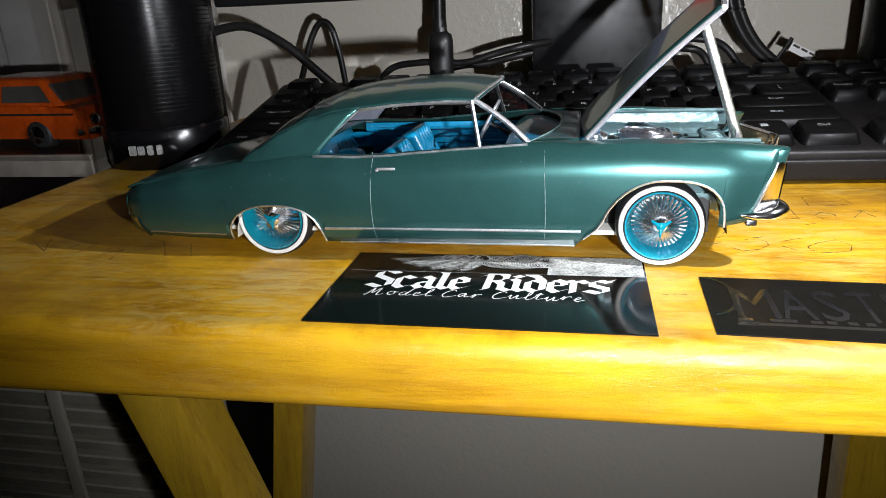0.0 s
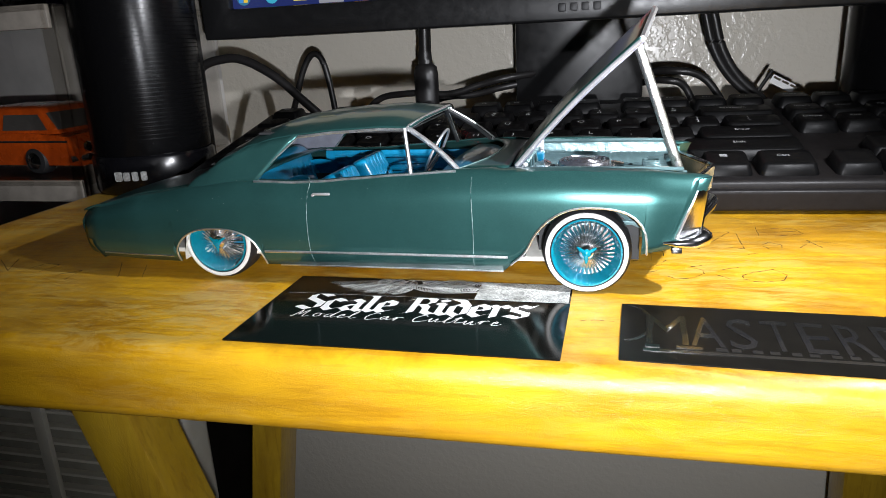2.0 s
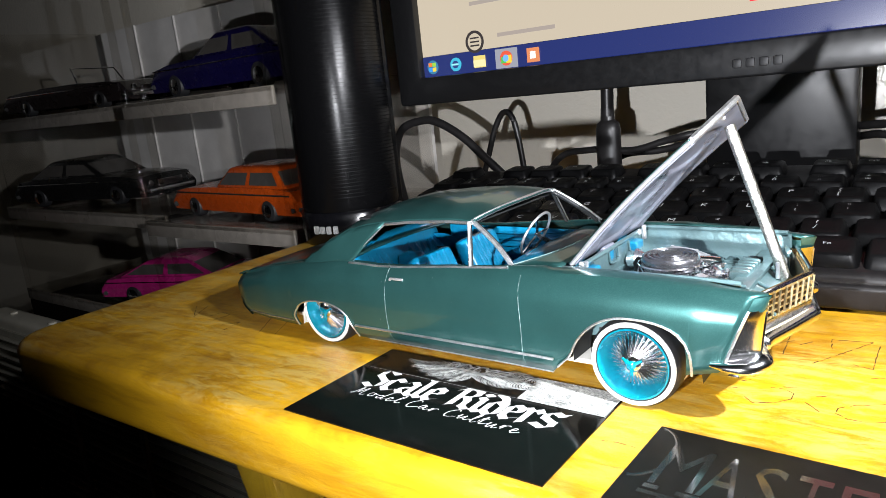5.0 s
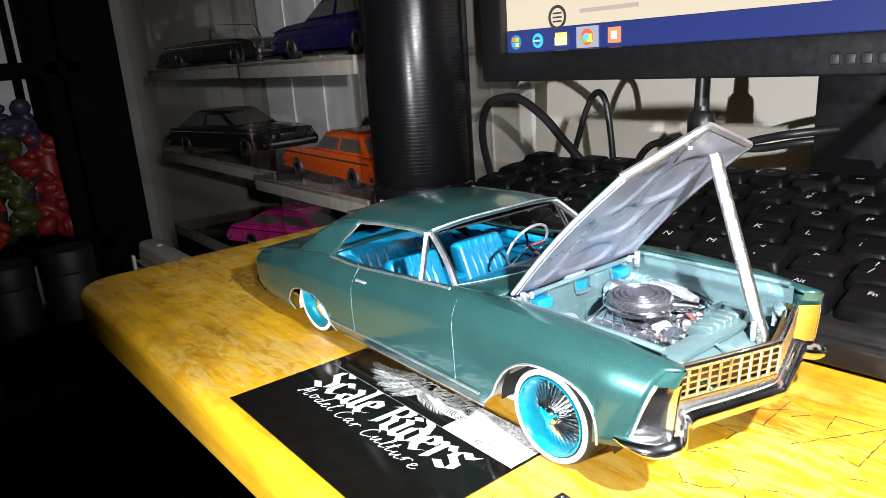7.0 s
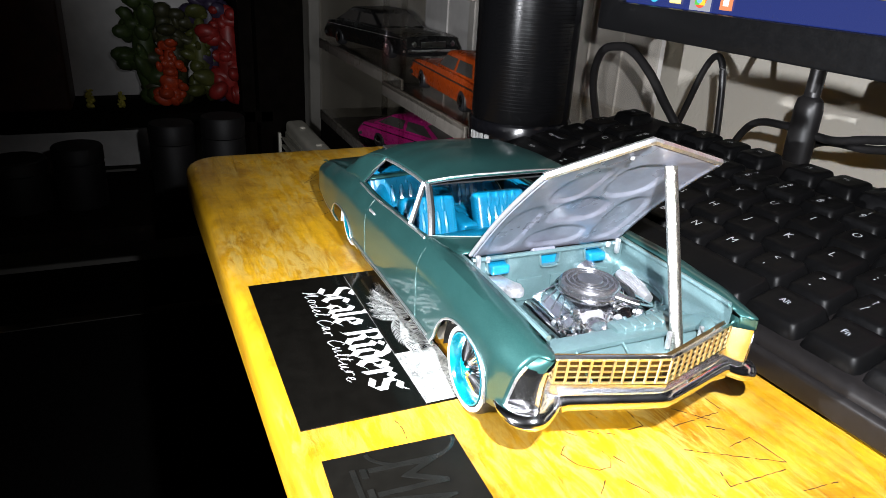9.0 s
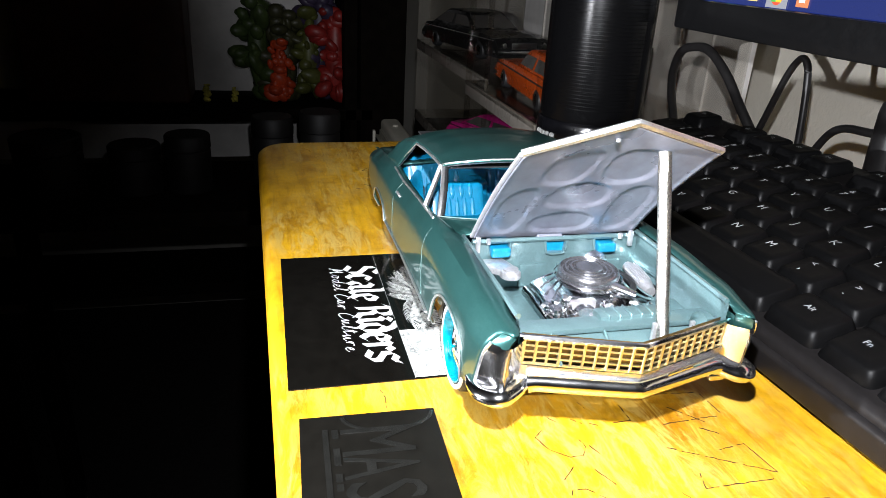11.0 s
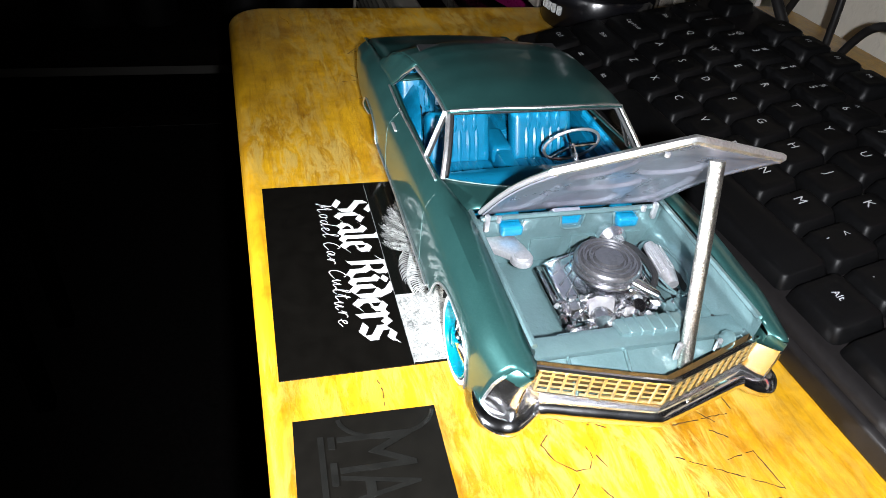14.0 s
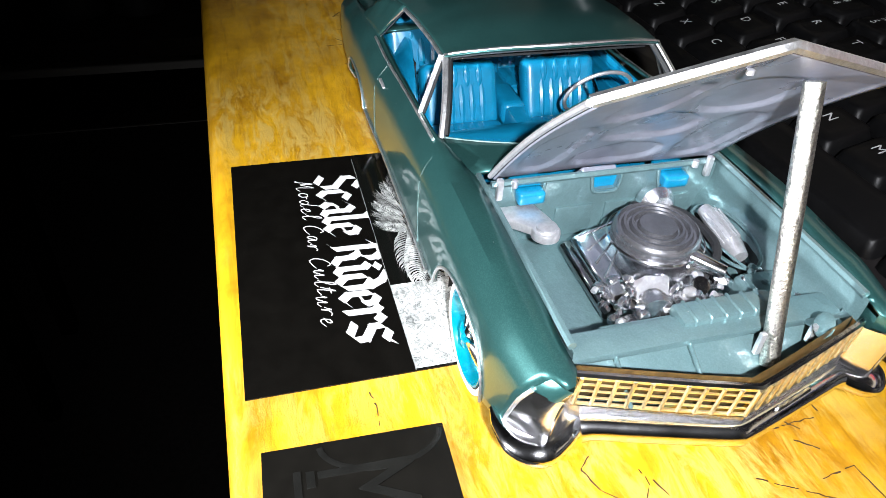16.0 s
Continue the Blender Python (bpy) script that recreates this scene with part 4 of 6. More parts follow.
def engine():
    e = new("engine")
    e.parent = car
    e["label"] = "chrome plated V8 engine with round air cleaner"
    e.matrix_basis = pose(0.0345, 0.0035, 0)
    part("block", box((0.026, 0.015, 0.012), (0, 0, 0.0185), 0.0015), CHROME_ROUGH, e)
    part("intake", box((0.018, 0.012, 0.003), (0, 0, 0.0258), 0.0010), CHROME_ROUGH, e)
    part("air_cleaner", lathe([(0, 0.0285), (0.0084, 0.0285), (0.0094, 0.0292), (0.0096, 0.0304), (0.0096, 0.0318), (0.0092, 0.0328), (0.0087, 0.0332), (0.0083, 0.0324), (0.0078, 0.0324), (0.0074, 0.0333), (0.0069, 0.0333), (0.0065, 0.0325), (0.0061, 0.0325), (0.0057, 0.0334), (0.0052, 0.0334), (0.0048, 0.0326), (0.0044, 0.0326), (0.0040, 0.0336), (0.0018, 0.0337), (0.0, 0.0337)], 48, Matrix.Diagonal((0.92, 0.92, 1, 1))), AIR_METAL, e, "ribbed round dull metal air cleaner")
    part("seam", lathe([(0.0097, 0.0304), (0.0099, 0.0307), (0.0097, 0.0310)], 40), CHROME, e)
    part("snorkel", tube([(0.006, 0.003, 0.0305), (0.0095, 0.0060, 0.0300), (0.0118, 0.0088, 0.0294)], [0.0018, 0.0017, 0.0015], 10), CHROME, e)
    for s in (-1, 1):
        part("valve_cover", box((0.021, 0.0052, 0.0044), (0.001, s * 0.0108, 0.0245), 0.0014, 3, (s * -32, 0, 0)), CHROME, e, "chrome ribbed valve cover")
        for k in range(3):
            part("cover_rib", box((0.019, 0.0006, 0.0008), (0.001, s * (0.0098 + 0.0014 * k), 0.0272 - 0.0009 * k), 0.0002, 1), CHROME, e)
        part("exhaust_log", tube([(-0.010, s * 0.0138, 0.0222), (0.011, s * 0.0138, 0.0222)], 0.0015, 10), DARK_CHROME, e)
    part("carburettor", box((0.007, 0.006, 0.004), (0.001, 0, 0.0280), 0.0008), CHROME_ROUGH, e)
    part("alternator", lathe([(0, -0.002), (0.0030, -0.002), (0.0034, 0), (0.0030, 0.002), (0, 0.0024)], 18, pose(0.0150, -0.0070, 0.0262, 0, 80, -15)), CHROME_ROUGH, e)
    part("power_steering_pump", lathe([(0, -0.002), (0.0024, -0.002), (0.0026, 0.001), (0, 0.0018)], 16, pose(0.0155, -0.0110, 0.0215, 0, 85, 0)), CHROME_ROUGH, e)
    part("water_pump", lathe([(0.0038, -0.001), (0.0040, 0.001), (0.0020, 0.0022), (0, 0.0024)], 18, pose(0.0170, 0.0, 0.0215, 0, 88, 0)), CHROME_ROUGH, e)
    part("fan_belt", tube([(0.0180, -0.0070, 0.0270), (0.0182, 0.0030, 0.0240), (0.0182, 0.0010, 0.0180), (0.0180, -0.0100, 0.0200), (0.0180, -0.0070, 0.0270)], 0.0005, 6), RUBBER, e)
    part("distributor", lathe([(0.0016, 0), (0.0018, 0.003), (0.0010, 0.0045), (0, 0.005)], 14, Matrix.Translation((-0.0105, 0.001, 0.0265))), DARK, e)
    part("heater_hose", tube(curve_points([(0.010, 0.006, 0.0262), (0.004, 0.0125, 0.0285), (-0.008, 0.0135, 0.0275), (-0.014, 0.010, 0.0270)], 8), 0.0009, 8), RUBBER, e)
    part("timing_cover", box((0.0030, 0.0110, 0.0085), (0.0140, -0.0010, 0.0225), 0.0010, 2, (0, -18, 4)), SILVER, e)
    part("pump_bracket", box((0.0075, 0.0060, 0.0012), (0.0120, -0.0062, 0.0270), 0.0004, 2, (8, 14, -20)), SILVER, e)
    part("thermostat_housing", lathe([(0.0026, -0.002), (0.0028, 0.0), (0.0018, 0.0014), (0.0018, 0.003), (0.0, 0.0032)], 16, pose(0.0118, 0.0030, 0.0262, 0, 35, 0)), CHROME, e)
    part("pulley", lathe([(0, -0.0006), (0.0030, -0.0008), (0.0026, 0.0), (0.0030, 0.0008), (0, 0.0009)], 20, pose(0.0178, -0.0030, 0.0238, 0, 82, 0)), CHROME_ROUGH, e)
    part("coil", lathe([(0, -0.0035), (0.0015, -0.0034), (0.0015, 0.0030), (0.0006, 0.0036), (0, 0.0044)], 14, pose(0.0085, -0.0085, 0.0278, 70, 0, 30)), CHROME, e)
    rnd = random.Random(11)
    for k in range(84):
        x, y = 0.0065 + 0.0120 * rnd.random(), -0.0165 + 0.026 * rnd.random()
        sz = 0.0006 + 0.0012 * rnd.random()
        at = (x, y, 0.0245 + 0.0034 * rnd.random())
        mat = (CHROME_ROUGH, SILVER, CHROME, CHROME_ROUGH)[k % 4]
        if k % 3 == 0:
            part("bracket", box((sz * 1.6, sz * (0.6 + rnd.random()), sz * 0.8), at, 0.0003, 2, (60 * rnd.random(), 60 * rnd.random(), 90 * rnd.random())), mat, e)
        elif k % 3 == 1:
            part("fitting", lathe([(0, -sz), (sz * 0.7, -sz * 0.8), (sz * 0.8, sz * 0.3), (sz * 0.4, sz), (0, sz * 1.1)], 10, pose(*at, 80 * rnd.random(), 80 * rnd.random(), 0)), mat, e)
        else:
            p = Vector(at)
            q = p + Vector((rnd.uniform(-1, 1), rnd.uniform(-1, 1), rnd.uniform(-0.4, 0.6))) * 0.0030
            part("pipe", tube(curve_points([p, p.lerp(q, 0.5) + Vector((0, 0, 0.0008)), q], 4), sz * 0.35, 6), mat, e)
    for k in range(4):
        x = -0.008 + 0.0044 * k
        part("plug_lead", tube(curve_points([(-0.010, 0.0, 0.0290), (x * 0.6 - 0.003, -0.008, 0.0280), (x, -0.0125, 0.0262)], 5), 0.0003, 5), CHROME_ROUGH, e)


bay()
engine()


# interior
def interior():
    tub = part("interior_tub", box((0.086, 0.060, 0.0012), (-0.042, 0, 0.0115)), BLUE, car, "blue painted interior tub")
    for s in (-1, 1):
        part("door_card", box((0.069, 0.0012, 0.0206), (-0.0355, s * 0.0316, 0.0223), 0.0004), BLUE, tub, "blue door panel")
        part("arm_rest", box((0.016, 0.0030, 0.0024), (-0.030, s * 0.0292, 0.0235), 0.0009), BLUE, tub)
        for k in range(3):
            part("card_rib", box((0.060, 0.0006, 0.0012), (-0.0360, s * 0.0308, 0.0250 + 0.0026 * k), 0.0003, 1), BLUE, tub)
    part("rear_bulkhead", box((0.0014, 0.060, 0.024), (-0.0815, 0, 0.023), 0.0004), BLUE, tub)
    part("rear_seat_shell", box((0.0150, 0.0590, 0.0215), (-0.0800, 0, 0.0248), 0.0062, 5, (0, -18, 0)), BLUE, tub, "smooth rounded back of the blue rear bench")
    part("headliner", box((0.050, 0.050, 0.0006), (-0.043, 0, 0.0472)), DARK, car)

    def seat(x, y, w, top, lean=25):
        """A bucket seat: backrest, cushion, five pleats on each and a row of stitched tufts."""
        ln = top - 0.0175
        at = pose(x, y, 0.0125)
        m = pose(-0.0030, 0, 0.0050, 0, -90 - lean, 0)
        bm = box((ln, w, 0.0068), (ln / 2, 0, 0.0025), 0.0030, 5)
        bmesh.ops.transform(bm, matrix=m, verts=bm.verts)
        st = part("seat", bm, BLUE, car, "blue pleated bucket seat")
        st.matrix_basis = at
        part("cushion", box((0.0165, w, 0.0052), (0.005, 0, 0.0046), 0.0020, 3), BLUE, st)
        for k in range(5):
            yy = -w * 0.34 + w * 0.68 * (k + 0.5) / 5
            r = w * 0.048
            part("pleat", tube([m @ Vector((ln * (0.10 + 0.56 * f), yy, -0.0002 - 0.0003 * math.sin(3.14 * f))) for f in steps(0, 1, 6)], [r * (0.55 + 0.5 * math.sin(3.14 * (0.12 + 0.76 * f))) for f in steps(0, 1, 6)], 8, None, 1.0), BLUE, st)
            part("pleat", tube([(-0.001 + 0.0125 * f, yy, 0.0070 + 0.0003 * math.sin(3.14 * f)) for f in steps(0, 1, 6)], r, 8, None, 0.6), BLUE, st)
        for k in range(4):
            yy = -w * 0.24 + w * 0.16 * k
            part("tuft", lathe([(0, -0.0006), (0.0013, -0.0004), (0.0016, 0.0002), (0.0010, 0.0008), (0, 0.0010)], 10, m @ pose(ln * 0.79, yy, -0.0010) @ Matrix.Diagonal((1.9, 0.62, 0.45, 1))), BLUE, st)
        return st

    for s in (-1, 1):
        seat(-0.0340, s * 0.0150, 0.0220, 0.0356)
        seat(-0.0670, s * 0.0148, 0.0286, 0.0362, 22)
        def quarter(u, a, s=s):
            rise = math.sin(3.14159 * min(1, 0.16 + 0.84 * u)) ** 0.55
            return Vector((-0.0830 + 0.0330 * u, s * (0.0306 - 0.0046 * (1 - math.cos(a)) * 0.5 * (1 + 0.5 * rise)), 0.0140 + (0.0165 * rise) * math.sin(a / 2)))
        part("side_bolster", recalc(sheet(quarter, steps(0, 1, 14), steps(0, 3.14159, 10))), BLUE, tub, "smooth blue rear side panel")
    part("console", box((0.052, 0.0052, 0.0110), (-0.036, 0, 0.0175), 0.0014), BLUE, tub)
    part("console_block", box((0.0150, 0.0070, 0.0070), (-0.0440, 0, 0.0205), 0.0024, 4), BLUE, tub)
    part("console_back", box((0.010, 0.0080, 0.0165), (-0.0665, 0, 0.0202), 0.0030, 4), BLUE, tub)
    dash = part("dashboard", box((0.0110, 0.059, 0.0085), (-0.0020, 0, 0.0296), 0.0022, 3), BLUE, car, "blue dashboard")
    part("dash_top", recalc(sheet(lambda u, v: Vector((-0.0090 + u * (0.0075 + 0.0085 * (1 - abs(v) ** 2.2)), v * 0.0300, 0.0331 + 0.0016 * math.sin(1.57 * min(1, u * 2)) + 0.0010 * (1 - v * v))), steps(0, 1, 8), steps(-1, 1, 10))), BLUE, dash)
    sw = part("steering_wheel", lathe([(0.0088 + 0.0005 * math.cos(a), 0.0005 * math.sin(a)) for a in steps(0, 5.5, 7)], 32, pose(-0.0190, 0.0150, 0.0345, 0, -62, 0), None, True), SILVER, car, "silver steering wheel")
    m = pose(-0.0190, 0.0150, 0.0345, 0, -62, 0)
    bm = bmesh.new()
    for k in range(3):
        a = 1.5708 + 2.0944 * k
        tube([m @ Vector((0, 0, -0.0006)), m @ Vector((0.0087 * math.cos(a), 0.0087 * math.sin(a), 0))], 0.0005, 6, bm)
    tube([m @ Vector((0, 0, 0)), m @ Vector((0, 0, -0.010))], 0.0010, 8, bm)
    part("wheel_spokes", bm, CHROME, sw)


interior()
# ---- keyboard ----
PITCH = 0.0183


def keyboard():
    kb = tagged(empty("keyboard", (0.0084, 0.0876, TOP), 2.6), "black computer keyboard with small white legends", "keyboard")
    slope = radians(9.5)
    tilt = pose(0, 0, 0.0244, 9.5, 0, 0)          # local frame on the key tops, origin at the M key

    def plate(x0, x1, y0, y1, z0, z1, bev):
        bm = box((x1 - x0, y1 - y0, z1 - z0), ((x0 + x1) / 2, (y0 + y1) / 2, (z0 + z1) / 2), bev, 3)
        bmesh.ops.transform(bm, matrix=tilt, verts=bm.verts)
        return bm
    x0, x1 = -9.25 * PITCH, 14.35 * PITCH
    base = part("base", plate(x0, x1, -0.0315, 0.0920, -0.0160, -0.0052, 0.0035), KEY_BASE, kb, "black plastic keyboard base")
    part("wrist_edge", plate(x0 + 0.002, x1 - 0.002, -0.0335, -0.0290, -0.0178, -0.0085, 0.0018), KEY_BASE, base)
    for fx in (x0 + 0.03, x1 - 0.03):
        part("foot", box((0.022, 0.008, 0.0180), (fx, 0.079, 0.0092), 0.001), KEY_BASE, kb)
        part("pad", box((0.018, 0.007, 0.0024), (fx, -0.026, 0.0012), 0.0004), KEY_BASE, kb)
    caps = {}

    def cap(w):
        if w in caps:
            return caps[w]
        bm = bmesh.new()
        d0, d1 = PITCH * 0.470, PITCH * 0.375
        wx0, wx1 = PITCH * w / 2 - PITCH * 0.03, PITCH * w / 2 - PITCH * 0.125
        rings = []
        for hx, hy, z, sh in ((wx0, d0, -0.0056, 0.0), (wx0 * 0.995, d0 * 0.99, -0.0045, 0.0), (wx1 + 0.0004, d1 + 0.0004, -0.0006, 0.0004), (wx1 - 0.0004, d1 - 0.0004, 0.0, 0.0004), (wx1 * 0.5, d1 * 0.5, -0.0004, 0.0004)):
            ring = []
            r = min(hx, hy) * 0.26
            for cx, cy, a0 in ((hx - r, hy - r, 0), (-hx + r, hy - r, 90), (-hx + r, -hy + r, 180), (hx - r, -hy + r, 270)):
                for k in range(3):
                    a = radians(a0 + 45 * k)
                    ring.append(bm.verts.new((cx + r * math.cos(a), cy + r * math.sin(a) + sh, z)))
            rings.append(ring)
        for a, b in zip(rings, rings[1:]):
            for k in range(12):
                bm.faces.new((a[k], a[(k + 1) % 12], b[(k + 1) % 12], b[k]))
        bm.faces.new(rings[-1])
        recalc(bm)
        me = bpy.data.meshes.new("key")
        bm.to_mesh(me)
        bm.free()
        me.materials.append(KEY)
        me.polygons.foreach_set("use_smooth", [True] * len(me.polygons))
        me.set_sharp_from_angle(angle=radians(50))
        caps[w] = me
        return me

    words = {}

    def key(u, v, w=1.0, legend="", second=""):
        ob = new("key", cap(w))
        ob.parent = kb
        ob.matrix_basis = tilt @ pose(u * PITCH, v * PITCH, 0, -2.0 * (v - 1.5), 0, 0)
        small = len(legend) > 1
        for txt, dx, dy, size in ((legend, 0.0 if small else -0.0022, 0.0014 if second == "" else -0.0016, 0.0030 if small else 0.0047), (second, -0.0020, 0.0030, 0.0038)):
            if not txt:
                continue
            if (txt, size) not in words:
                words[(txt, size)] = letters(txt, size)
                words[(txt, size)].materials.append(LEGEND)
            lg = new("legend", words[(txt, size)])
            lg.parent = ob
            lg.matrix_basis = pose(dx if not small else -0.0012, dy, 0.00012)
    for k, c in enumerate("ZXCVBNM"):
        key(-6 + k, 0, 1, c)
    for k, (a, b) in enumerate(((",", "<"), (".", ">"), ("/", "?"))):
        key(1 + k, 0, 1, a, b)
    key(-7.625, 0, 2.25, "Shift")
    key(4.875, 0, 2.75, "Shift")
    for k, c in enumerate("ASDFGHJKL"):
        key(-6.5 + k, 1, 1, c)
    key(2.5, 1, 1, ";", ":")
    key(3.5, 1, 1, "'", '"')
    key(-7.875, 1, 1.75, "Caps Lock")
    key(5.125, 1, 2.25, "Enter")
    for k, c in enumerate("QWERTYUIOP"):
        key(-6.75 + k, 2, 1, c)
    key(3.25, 2, 1, "[", "{")
    key(4.25, 2, 1, "]", "}")
    key(5.5, 2, 1.5, "\\", "|")
    key(-8.0, 2, 1.5, "Tab")
    for k, (a, b) in enumerate(zip("`1234567890-=", "~!@#$%^&*()_+")):
        key(-8.25 + k, 3, 1, a, b)
    key(5.25, 3, 2, "Backspace")
    key(-8.25, 4.25, 1, "Esc")
    for k in range(12):
        key(-6.25 + k + 0.5 * (k // 4), 4.25, 1, "F%d" % (k + 1))
    # bottom row
    for u, w, t in ((-8.125, 1.25, "Ctrl"), (-6.875, 1.25, ""), (-5.625, 1.25, "Alt"), (-1.75, 6.5, ""), (2.1, 1.2, "Alt"), (3.25, 1.1, "Fn"), (4.35, 1.1, ""), (5.6, 1.3, "Ctrl")):
        key(u, -1, w, t)
    # menu and window marks on the two system keys
    for u, n in ((4.35, 3), (-6.875, 2)):
        for k in range(n):
            bm = box((0.0030, 0.0006, 0.00004), (0, 0, 0))
            ob = part("legend_mark", bm, LEGEND, kb)
            ob.matrix_basis = tilt @ pose(u * PITCH - 0.0010, -PITCH + 0.0012 + 0.0011 * k, 0.00025, 1.5, 0, 0)
    # cursor block and number pad
    for k, t in enumerate(("Insert", "Home", "PgUp")):
        key(7.0 + k, 3, 1, t)
    for k, t in enumerate(("Delete", "End", "PgDn")):
        key(7.0 + k, 2, 1, t)
    for k, t in enumerate(("PrtSc", "ScrLk", "Pause")):
        key(7.0 + k, 4.25, 1, t)
    key(8.0, 0, 1, "")
    for k in range(3):
        key(7.0 + k, -1, 1, "")
    pad = (("Num", "/", "*", "-"), ("7", "8", "9", "+"), ("4", "5", "6", ""), ("1", "2", "3", ""), ("0", "", ".", ""))
    for r, row in enumerate(pad):
        for k, t in enumerate(row):
            key(10.4 + k, 3 - r, 1, t)


keyboard()


# ---- monitor ----
def monitor():
    mon = tagged(empty("monitor", (0, 0.163, 0)), "black monitor with a web page and taskbar lit", "monitor")
    L, R, B, T = -0.196, 0.290, 0.8295, 1.170
    sl, sr, sb, st = -0.1775, 0.2715, 0.8462, 1.150
    bm = bmesh.new()
    outer = [(L, B), (R, B), (R, T), (L, T)]
    inner = [(sl, sb), (sr, sb), (sr, st), (sl, st)]
    def ring(pts, y):
        return [bm.verts.new((x, y, z)) for x, z in pts]
    o_b, o_f = ring(outer, 0.030), ring(outer, -0.004)
    i_f, i_b = ring(inner, -0.004), ring(inner, 0.002)
    for a, b in ((o_b, o_f), (o_f, i_f), (i_f, i_b)):
        for k in range(4):
            bm.faces.new((a[k], a[(k + 1) % 4], b[(k + 1) % 4], b[k]))
    bm.faces.new(o_b[::-1])
    recalc(bm)
    bmesh.ops.bevel(bm, geom=[e for e in bm.edges], offset=0.0012, segments=2, affect="EDGES", profile=0.5)
    part("bezel", bm, BEZEL, mon, "black plastic bezel")
    part("rear_shell", box((0.40, 0.030, 0.26), (0.047, 0.0452, 1.0), 0.010, 3), BEZEL, mon)
    PAGE = glow_material("page_glow", (1.0, 0.86, 0.66), 0.43)
    BAR = glow_material("taskbar_glow", (0.02, 0.038, 0.22), 0.52)
    scr = part("screen", box((sr - sl, 0.001, st - sb - 0.0128), ((sl + sr) / 2, 0.0020, (st + sb + 0.0128) / 2)), PAGE, mon, "glowing cream web page")
    # Unseen upper page made dark, so the roof reflects less screen glow.
    photo = glow_material("dark_panel_glow", (0.02, 0.02, 0.03), 0.10)
    part("page_photo", box((sr - sl, 0.0004, st - 0.905), ((sl + sr) / 2, 0.0012, (st + 0.905) / 2)), photo, scr, "dark panel added over the unseen upper page")
    part("taskbar", box((sr - sl, 0.001, 0.0126), ((sl + sr) / 2, 0.0019, sb + 0.0063)), BAR, scr, "dark blue glowing taskbar")

    def dot(name, x, z, w, h, col, k=0.8, y=0.0009, round_=False):
        m = glow_material(name + "_glow", col, k)
        if round_:
            bm = lathe([(0, 0), (w / 2, 0), (w / 2, 0.0004), (0, 0.0004)], 20, pose(x, y + 0.0004, z, 90, 0, 0))
        else:
            bm = box((w, 0.0004, h), (x, y, z), 0.0)
        return part(name, bm, m, scr)
    z = 0.8522
    dot("start_icon", -0.170, z, 0.0085, 0.0085, (0.05, 0.25, 0.45), 0.6, 0.0009, True)
    for dx, dz, c in ((-0.0015, 0.0015, (0.8, 0.2, 0.03)), (0.0015, 0.0015, (0.3, 0.6, 0.05)), (-0.0015, -0.0015, (0.05, 0.3, 0.8)), (0.0015, -0.0015, (0.9, 0.6, 0.05))):
        dot("start_pane", -0.170 + dx, z + dz, 0.0024, 0.0024, c, 0.8, 0.0005)
    dot("browser_icon", -0.152, z, 0.0082, 0.0082, (0.05, 0.45, 0.65), 0.8, 0.0009, True)
    dot("browser_core", -0.152, z, 0.0046, 0.0046, (0.02, 0.05, 0.2), 0.8, 0.0005, True)
    dot("browser_bar", -0.152, z, 0.0050, 0.0010, (0.3, 0.75, 0.9), 0.8, 0.0002)
    dot("folder_icon", -0.134, z, 0.0084, 0.0070, (0.75, 0.60, 0.18), 0.8)
    dot("folder_flap", -0.134, z - 0.001, 0.0084, 0.0040, (0.85, 0.75, 0.40), 0.8, 0.0005)
    dot("active_tile", -0.115, z, 0.0150, 0.0112, (0.35, 0.36, 0.42), 0.7)
    dot("disc_icon", -0.115, z, 0.0086, 0.0086, (0.75, 0.10, 0.05), 0.8, 0.0006, True)
    dot("disc_green", -0.1165, z - 0.0010, 0.0036, 0.0036, (0.10, 0.5, 0.08), 0.8, 0.0003)
    dot("disc_yellow", -0.1130, z - 0.0006, 0.0034, 0.0044, (0.85, 0.6, 0.05), 0.8, 0.0003)
    dot("disc_core", -0.115, z, 0.0040, 0.0040, (0.15, 0.4, 0.8), 0.9, -0.0001, True)
    dot("player_icon", -0.097, z, 0.0080, 0.0080, (0.70, 0.24, 0.10), 0.8)
    dot("player_core", -0.097, z, 0.0034, 0.0040, (0.9, 0.85, 0.8), 0.9, 0.0005)
    # page: round emblem, grey word bars, red block
    ring_m = glow_material("emblem_glow", (0.06, 0.05, 0.05), 0.5)
    part("emblem", lathe([(0.0050, 0), (0.0066, 0), (0.0066, 0.0004), (0.0050, 0.0004)], 24, pose(-0.1365, 0.0012, 0.8640, 90, 0, 0), None, True), ring_m, scr)
    for dz in (-0.0022, 0.0, 0.0022):
        dot("emblem_bar", -0.1365, 0.8640 + dz, 0.0064, 0.0009, (0.06, 0.05, 0.05), 0.5)
    for x, zz, w in ((-0.101, 0.8660, 0.038), (-0.125, 0.8860, 0.026), (-0.03, 0.8850, 0.05), (-0.128, 0.8925, 0.018)):
        dot("word_bar", x, zz, w, 0.0022, (0.42, 0.36, 0.32), 0.7)
    dot("red_block", 0.055, 0.8760, 0.070, 0.0240, (0.85, 0.03, 0.04), 0.8)
    for k in range(2):
        dot("block_bar", 0.055, 0.8740 + 0.004 * k, 0.050, 0.0012, (0.9, 0.4, 0.4), 0.8, 0.0004)
    # maker's mark on the chin as plain silver shapes
    for k in range(4):
        part("badge", box((0.0040, 0.0005, 0.0042), (0.0155 + 0.0060 * k, -0.0043, 0.8362), 0.0008), BADGE, mon)
